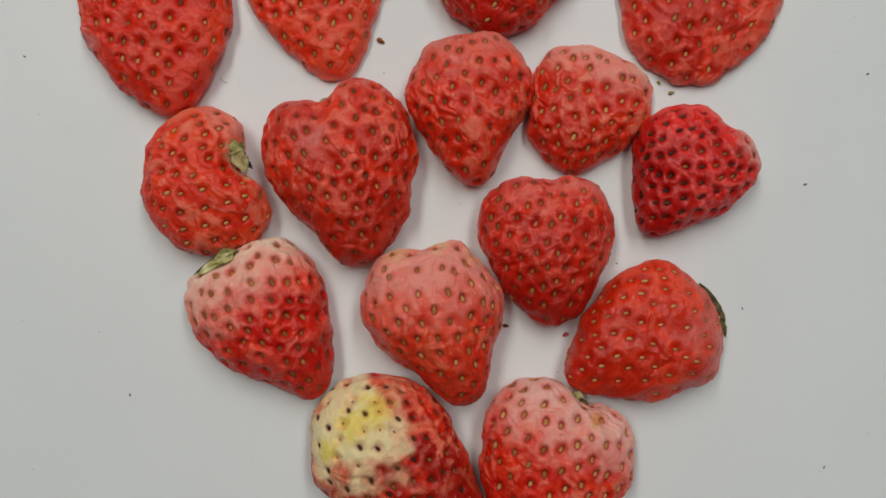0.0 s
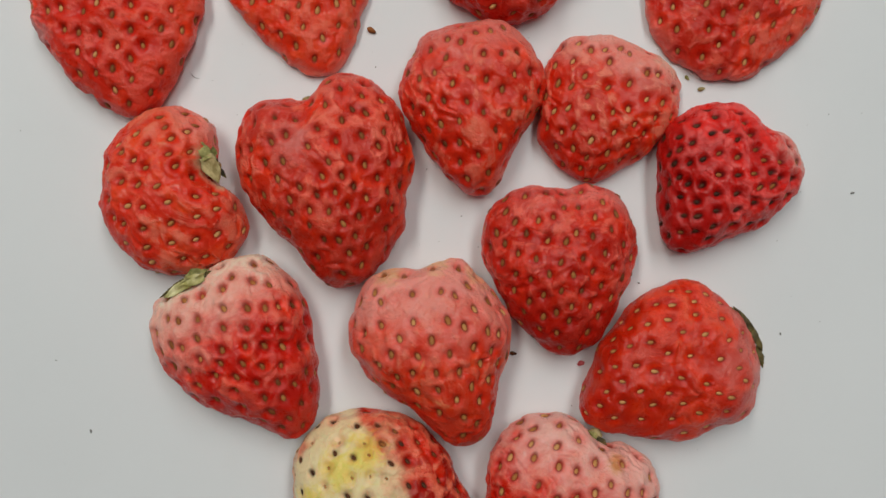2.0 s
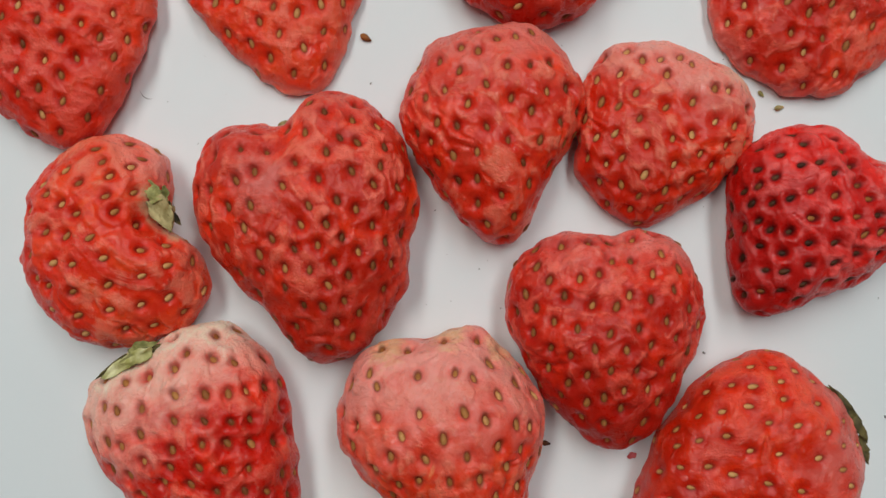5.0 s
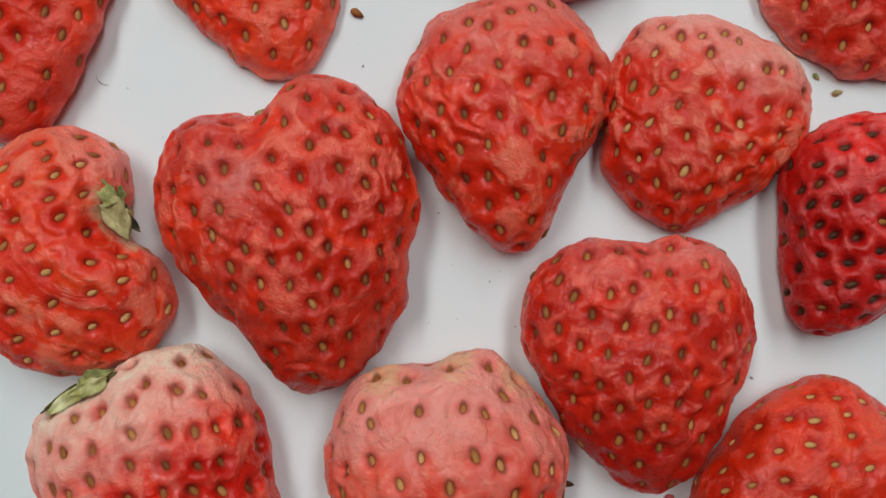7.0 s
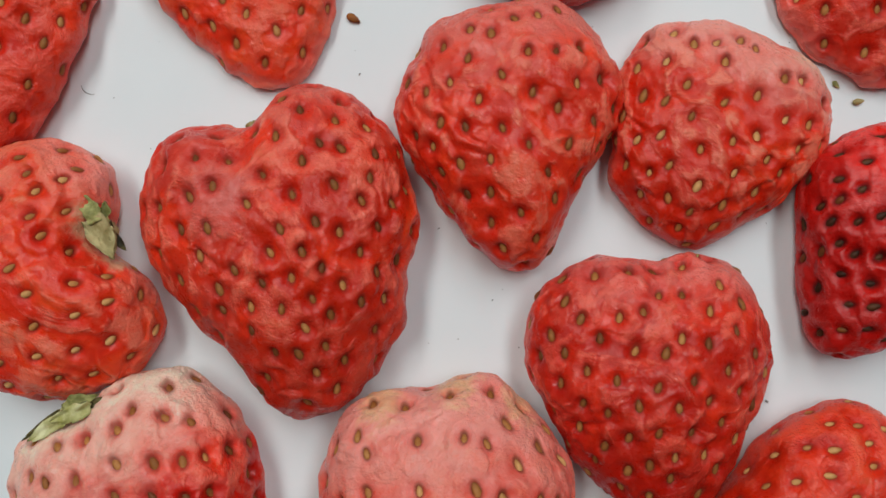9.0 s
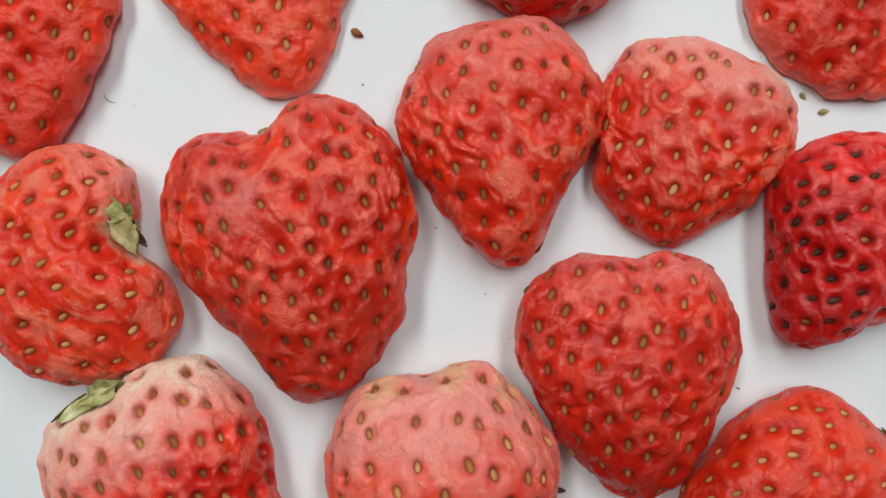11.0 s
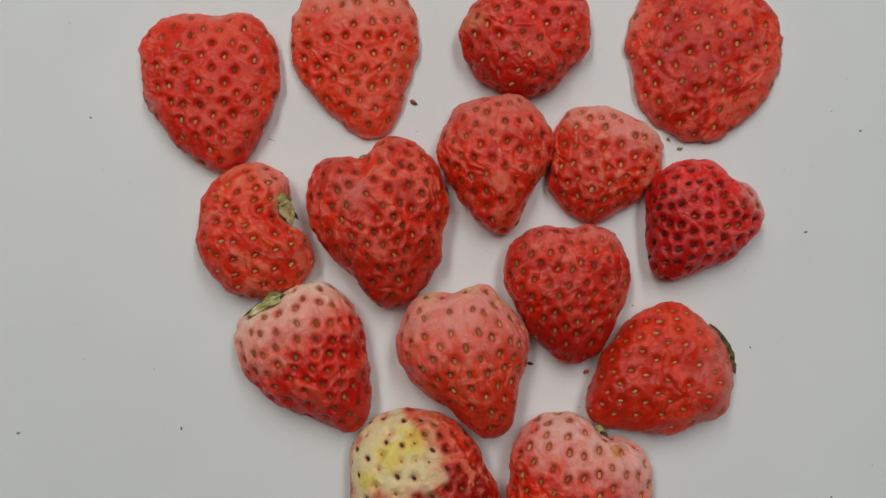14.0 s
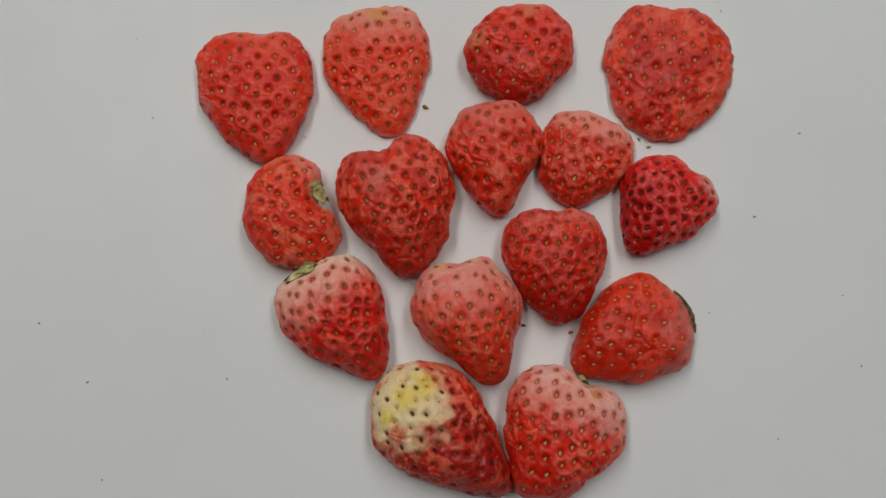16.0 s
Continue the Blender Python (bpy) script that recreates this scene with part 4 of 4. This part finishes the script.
unripe_berry = strawberry(
    "half unripe dried strawberry with creamy yellow shoulder and dark red tip",
    -9.3, -41.9, 14, 5.5, 130,
    [16.12, -0.28, 0.23, 0.39, -3.04, -0.72, -1.2, -0.98, -0.26, -0.43, 0.24, -0.17, 0.48, 0.2, 0.29, 0.22, 0.09, 0.22, -0.03],
    [(-8.3, 12.4), (-3.9, 12.4), (-0.7, 12.4), (-5.6, 10.3), (-8.8, 10.7), (-9.8, 8.4), (-2.9, 10.7), (0.8, 9.4), (-5.5, 7.2), (-12.7, 7.4), (-10.3, 5.5), (0.1, 7), (-6.3, 4.1), (-2.6, 7.4), (-10.8, 2), (-6.7, 0.8), (-2.5, 0), (-12.6, -0.7), (0.8, 0.3), (-4.1, -2.1), (2.6, 12.2), (1.4, 14.2), (3.7, 9.5), (3.7, 5.8), (6.4, 5.8), (6.8, 1.8), (3.8, 1.9), (9.4, -0.8), (3.9, -2), (7.2, -2.1), (11.5, -0.7), (-0.1, -3.1), (-8.8, -3.9), (-12.3, -3), (-4.8, -5.5), (-0.8, -4.7), (3.9, -5.3), (7.3, -5.3), (-8.9, -6.9), (-1.1, -8), (12.8, -4.3), (6.3, -8.6), (10, -6.7), (13.2, -7.5), (3.3, -8.6), (10, -9.3), (13, -11), (15.6, -13.6), (9.3, -12)],
    flesh_material((0.26, 0.009, 0.011), (0.47, 0.032, 0.030), (0.74, 0.26, 0.20), (0.92, 0.83, 0.48), (0.88, 0.70, 0.11), 0.6, 0.9, (0.055, 0.018, 0.010), flush=0.35, stain=(0.66, 0.22, 0.05), stain_amount=0.25),
    (SEED_DARK, SEED_BROWN), pale=(0.0, 0.4), patches=[(-4, 10.5, 4.2), (-8, 8, 4), (-12.5, 3, 3)], spare=(SEED_DARK,), dimple=0.42, wrinkle=0.11, seed_size=0.85, pale_at=(-9, 7, 11.6), creases=[(-11.6, -0.9, -2.1, -3.6, 3.2, 3.2), (3.4, 14.5, 10.3, 5.6, 15.9, -5.3)])
core = calyx(unripe_berry, -13.4, 11.6, 3.0, 1.2, SEPAL_DARK, "thin dark withered calyx under the shoulder")
sepal(core, -14.8, 10.6, 4.0, 48, 4.6, 1.1, 0.4, SEPAL_DARK, 0.8, 5)

frosted_berry = strawberry(
    "red dried strawberry with whitish pink notched shoulders",
    21.2, -42.4, 13.5, 5.2, 65,
    [15.77, 0.03, 0.05, -0.32, 0.51, 1.69, 0.29, -0.11, 0.04, -0.29, 0.3, -0.02, -0.05, -0.25, -0.19, 0.12, 0.05, 0.12, -0.05],
    [(-5.7, 14.6), (-8.7, 13.2), (-6.3, 12.3), (-2, 12.3), (2, 13), (-9.9, 10.2), (-5.9, 10.3), (-2, 9.2), (1, 8.6), (4.5, 9.5), (-9.3, 7.2), (-5.5, 6), (6.8, 6.3), (-11.9, 8.4), (3.9, 4.9), (9.9, 4.6), (-11.4, 4.4), (0.8, 4.1), (-2.5, 4), (-7.9, 3.4), (6.8, 2.1), (12.9, 4.2), (-10.8, 1.3), (-5.3, 1.4), (-2.4, -0.2), (0.8, 0), (4, 0.8), (9.8, -1.2), (7.6, -0.7), (-5.1, -2.2), (-11, -3.5), (-1.5, -4.4), (1.6, -3.2), (4.7, -2.7), (12.5, -4.1), (-8.3, -5.6), (-5.2, -5.9), (6.2, -4.6), (9.7, -5.1), (-1.1, -7.5), (2.3, -6.8), (5.6, -7.6), (-8.3, -9.3), (-4.7, -9.7), (2.7, -9.5), (-10.1, -13.6), (-0.6, -10.8), (-3.6, -13.9), (0.3, -12.7)],
    flesh_material((0.46, 0.02, 0.02), (0.62, 0.055, 0.045), (0.76, 0.26, 0.22), (0.91, 0.54, 0.46), (0.70, 0.28, 0.06), 0.6, flush=1.0, stain_amount=0.15),
    (SEED_TAN, SEED_OLIVE), pale=(-0.25, 0.95), notches=[(64, 10, 0.8), (180, 35, 0.35)], patches=[(8, 9, 2.0)], dimple=0.5, seed_size=1.08, creases=[(0.9, -2.8, 7.6, -4.3, 10.5, -11.6), (-9.2, 10.3, -5.6, 5.0, -0.3, 3.1)])
core = calyx(frosted_berry, 5.6, 12.8, 4.4, 1.2, SEPAL_STRAW, "small olive calyx remnant in the notch")
sepal(core, 5.8, 12.4, 5.2, 140, 1.8, 0.9, 0.3, SEPAL_GREEN, 0.8, 5)
sepal(core, 5.8, 12.4, 5.2, -35, 2.0, 0.9, 0.3, SEPAL_DARK, 0.8, 11)


# ---- loose bits on the tabletop ----


def lumpy(name, x, y, length, width, thick, heading, material, label, category, group="", seed=1):
    """A small irregular crumb lying on the table."""
    bm = bmesh.new()
    bmesh.ops.create_icosphere(bm, subdivisions=3, radius=0.5)
    for v in bm.verts:
        w = 1 + 0.45 * noise.noise(v.co * 2.6 + Vector((seed * 1.7, seed, 0)))
        v.co = Vector((v.co.x * length * w, v.co.y * width * w, v.co.z * thick * w)) * MM
    low = min(v.co.z for v in bm.verts)
    for v in bm.verts:
        v.co.z -= low
    ob = tagged(mesh_object(name, bm, material, None, True), label, category, group)
    ob.matrix_basis = pose(x * MM, y * MM, 0, 0, 0, heading)
    return ob


def loose_seed(x, y, heading, material, label, size=1.0):
    ob = tagged(new("loose_seed", seed_mesh(material, 1)), label, "seed", "loose seeds on the tabletop")
    ob.matrix_basis = pose(x * MM, y * MM, 0.26 * MM * size, 0, 0, heading) @ Matrix.Scale(size, 4)
    return ob


def fibre(x, y, length, heading, bend, material, label):
    """A thin curled thread."""
    bm = bmesh.new()
    rings = []
    for i in range(12):
        t = i / 11
        a = radians(heading) + bend * (t - 0.5)
        cx, cy = length * (t - 0.5) * math.cos(a), length * (t - 0.5) * math.sin(a)
        rad = 0.07 * (1 - 0.6 * abs(2 * t - 1))
        rings.append([bm.verts.new(Vector((cx - rad * math.cos(b) * math.sin(a), cy + rad * math.cos(b) * math.cos(a), 0.07 + rad * math.sin(b))) * MM) for b in (k * math.pi / 3 for k in range(6))])
    for p, q in zip(rings, rings[1:]):
        for k in range(6):
            bm.faces.new((p[k], p[(k + 1) % 6], q[(k + 1) % 6], q[k]))
    ob = tagged(mesh_object("fibre", bm, material, None, True), label, "fibre")
    ob.location = (x * MM, y * MM, 0)
    return ob


loose_seed(-13.1, 43.8, 60, SEED_BROWN, "dark brown loose seed lying on the white tabletop", 1.3)
loose_seed(48.0, 32.9, 100, SEPAL_STRAW, "tan loose seed lying on the white tabletop", 1.0)
loose_seed(45.4, 35.0, 40, SEPAL_GREEN, "pale olive loose seed lying close to a strawberry", 0.8)
loose_seed(12.9, -15.8, 80, SEED_DARK, "dark green-brown loose seed leaning on a salmon strawberry", 0.95)
lumpy("fruit_crumb", 25.3, -17.6, 1.3, 0.9, 0.5, 20, CRUMB_RED, "tiny pink crumb of dried fruit on the tabletop", "crumb")
lumpy("fruit_crumb", 9.3, 16.8, 1.1, 0.8, 0.6, 30, SEPAL_STRAW, "pale cream flake stuck to the tip of a strawberry", "crumb").location.z = 4.9 * MM
fibre(-46.0, 35.1, 2.2, -35, 0.8, DUST, "thin curled grey fibre on the white tabletop")
for x, y, size, seed in ((75.7, 13.6, 0.9, 4), (61.9, -12.3, 0.6, 2), (36.0, -3.0, 0.6, 3), (-12.4, 37.0, 0.45, 5), (-63.7, -29.8, 0.8, 6), (-87.5, 40.3, 0.7, 7), (89.7, 37.1, 0.8, 8),
                         (77.8, -44.6, 0.7, 9), (70.2, 72.9, 0.7, 10), (-113.1, -15.7, 0.8, 11), (-99.4, -30.8, 0.9, 12), (101.0, -26.1, 0.8, 13), (-93.7, -54.9, 0.7, 14),
                         (97.7, -7.6, 0.6, 15), (-2.9, 18.0, 0.35, 16), (3.5, 9.3, 0.35, 17), (-8.9, 3.6, 0.35, 18), (6.6, 3.6, 0.3, 19), (66.1, 13.8, 0.3, 20)):
    lumpy("dust_speck", x, y, size * 0.8, size * 0.45, size * 0.25, seed * 47, DUST, "small grey speck of dust on the white tabletop", "speck", "dust specks on the tabletop", seed)
# finer dust than one could count
dust = bmesh.new()
for k in range(150):
    size = rng.uniform(0.06, 0.2)
    m = pose(rng.uniform(-110, 110) * MM, rng.uniform(-70, 85) * MM, size * 0.15 * MM, 0, 0, rng.uniform(0, 360)) @ Matrix.Diagonal((size * rng.uniform(0.8, 2.2) * MM, size * MM, size * 0.3 * MM, 1))
    bmesh.ops.create_icosphere(dust, subdivisions=1, radius=0.5, matrix=m)
tagged(mesh_object("dust", dust, DUST), "fine grey dust scattered over the white tabletop", "dust", kind="stuff")
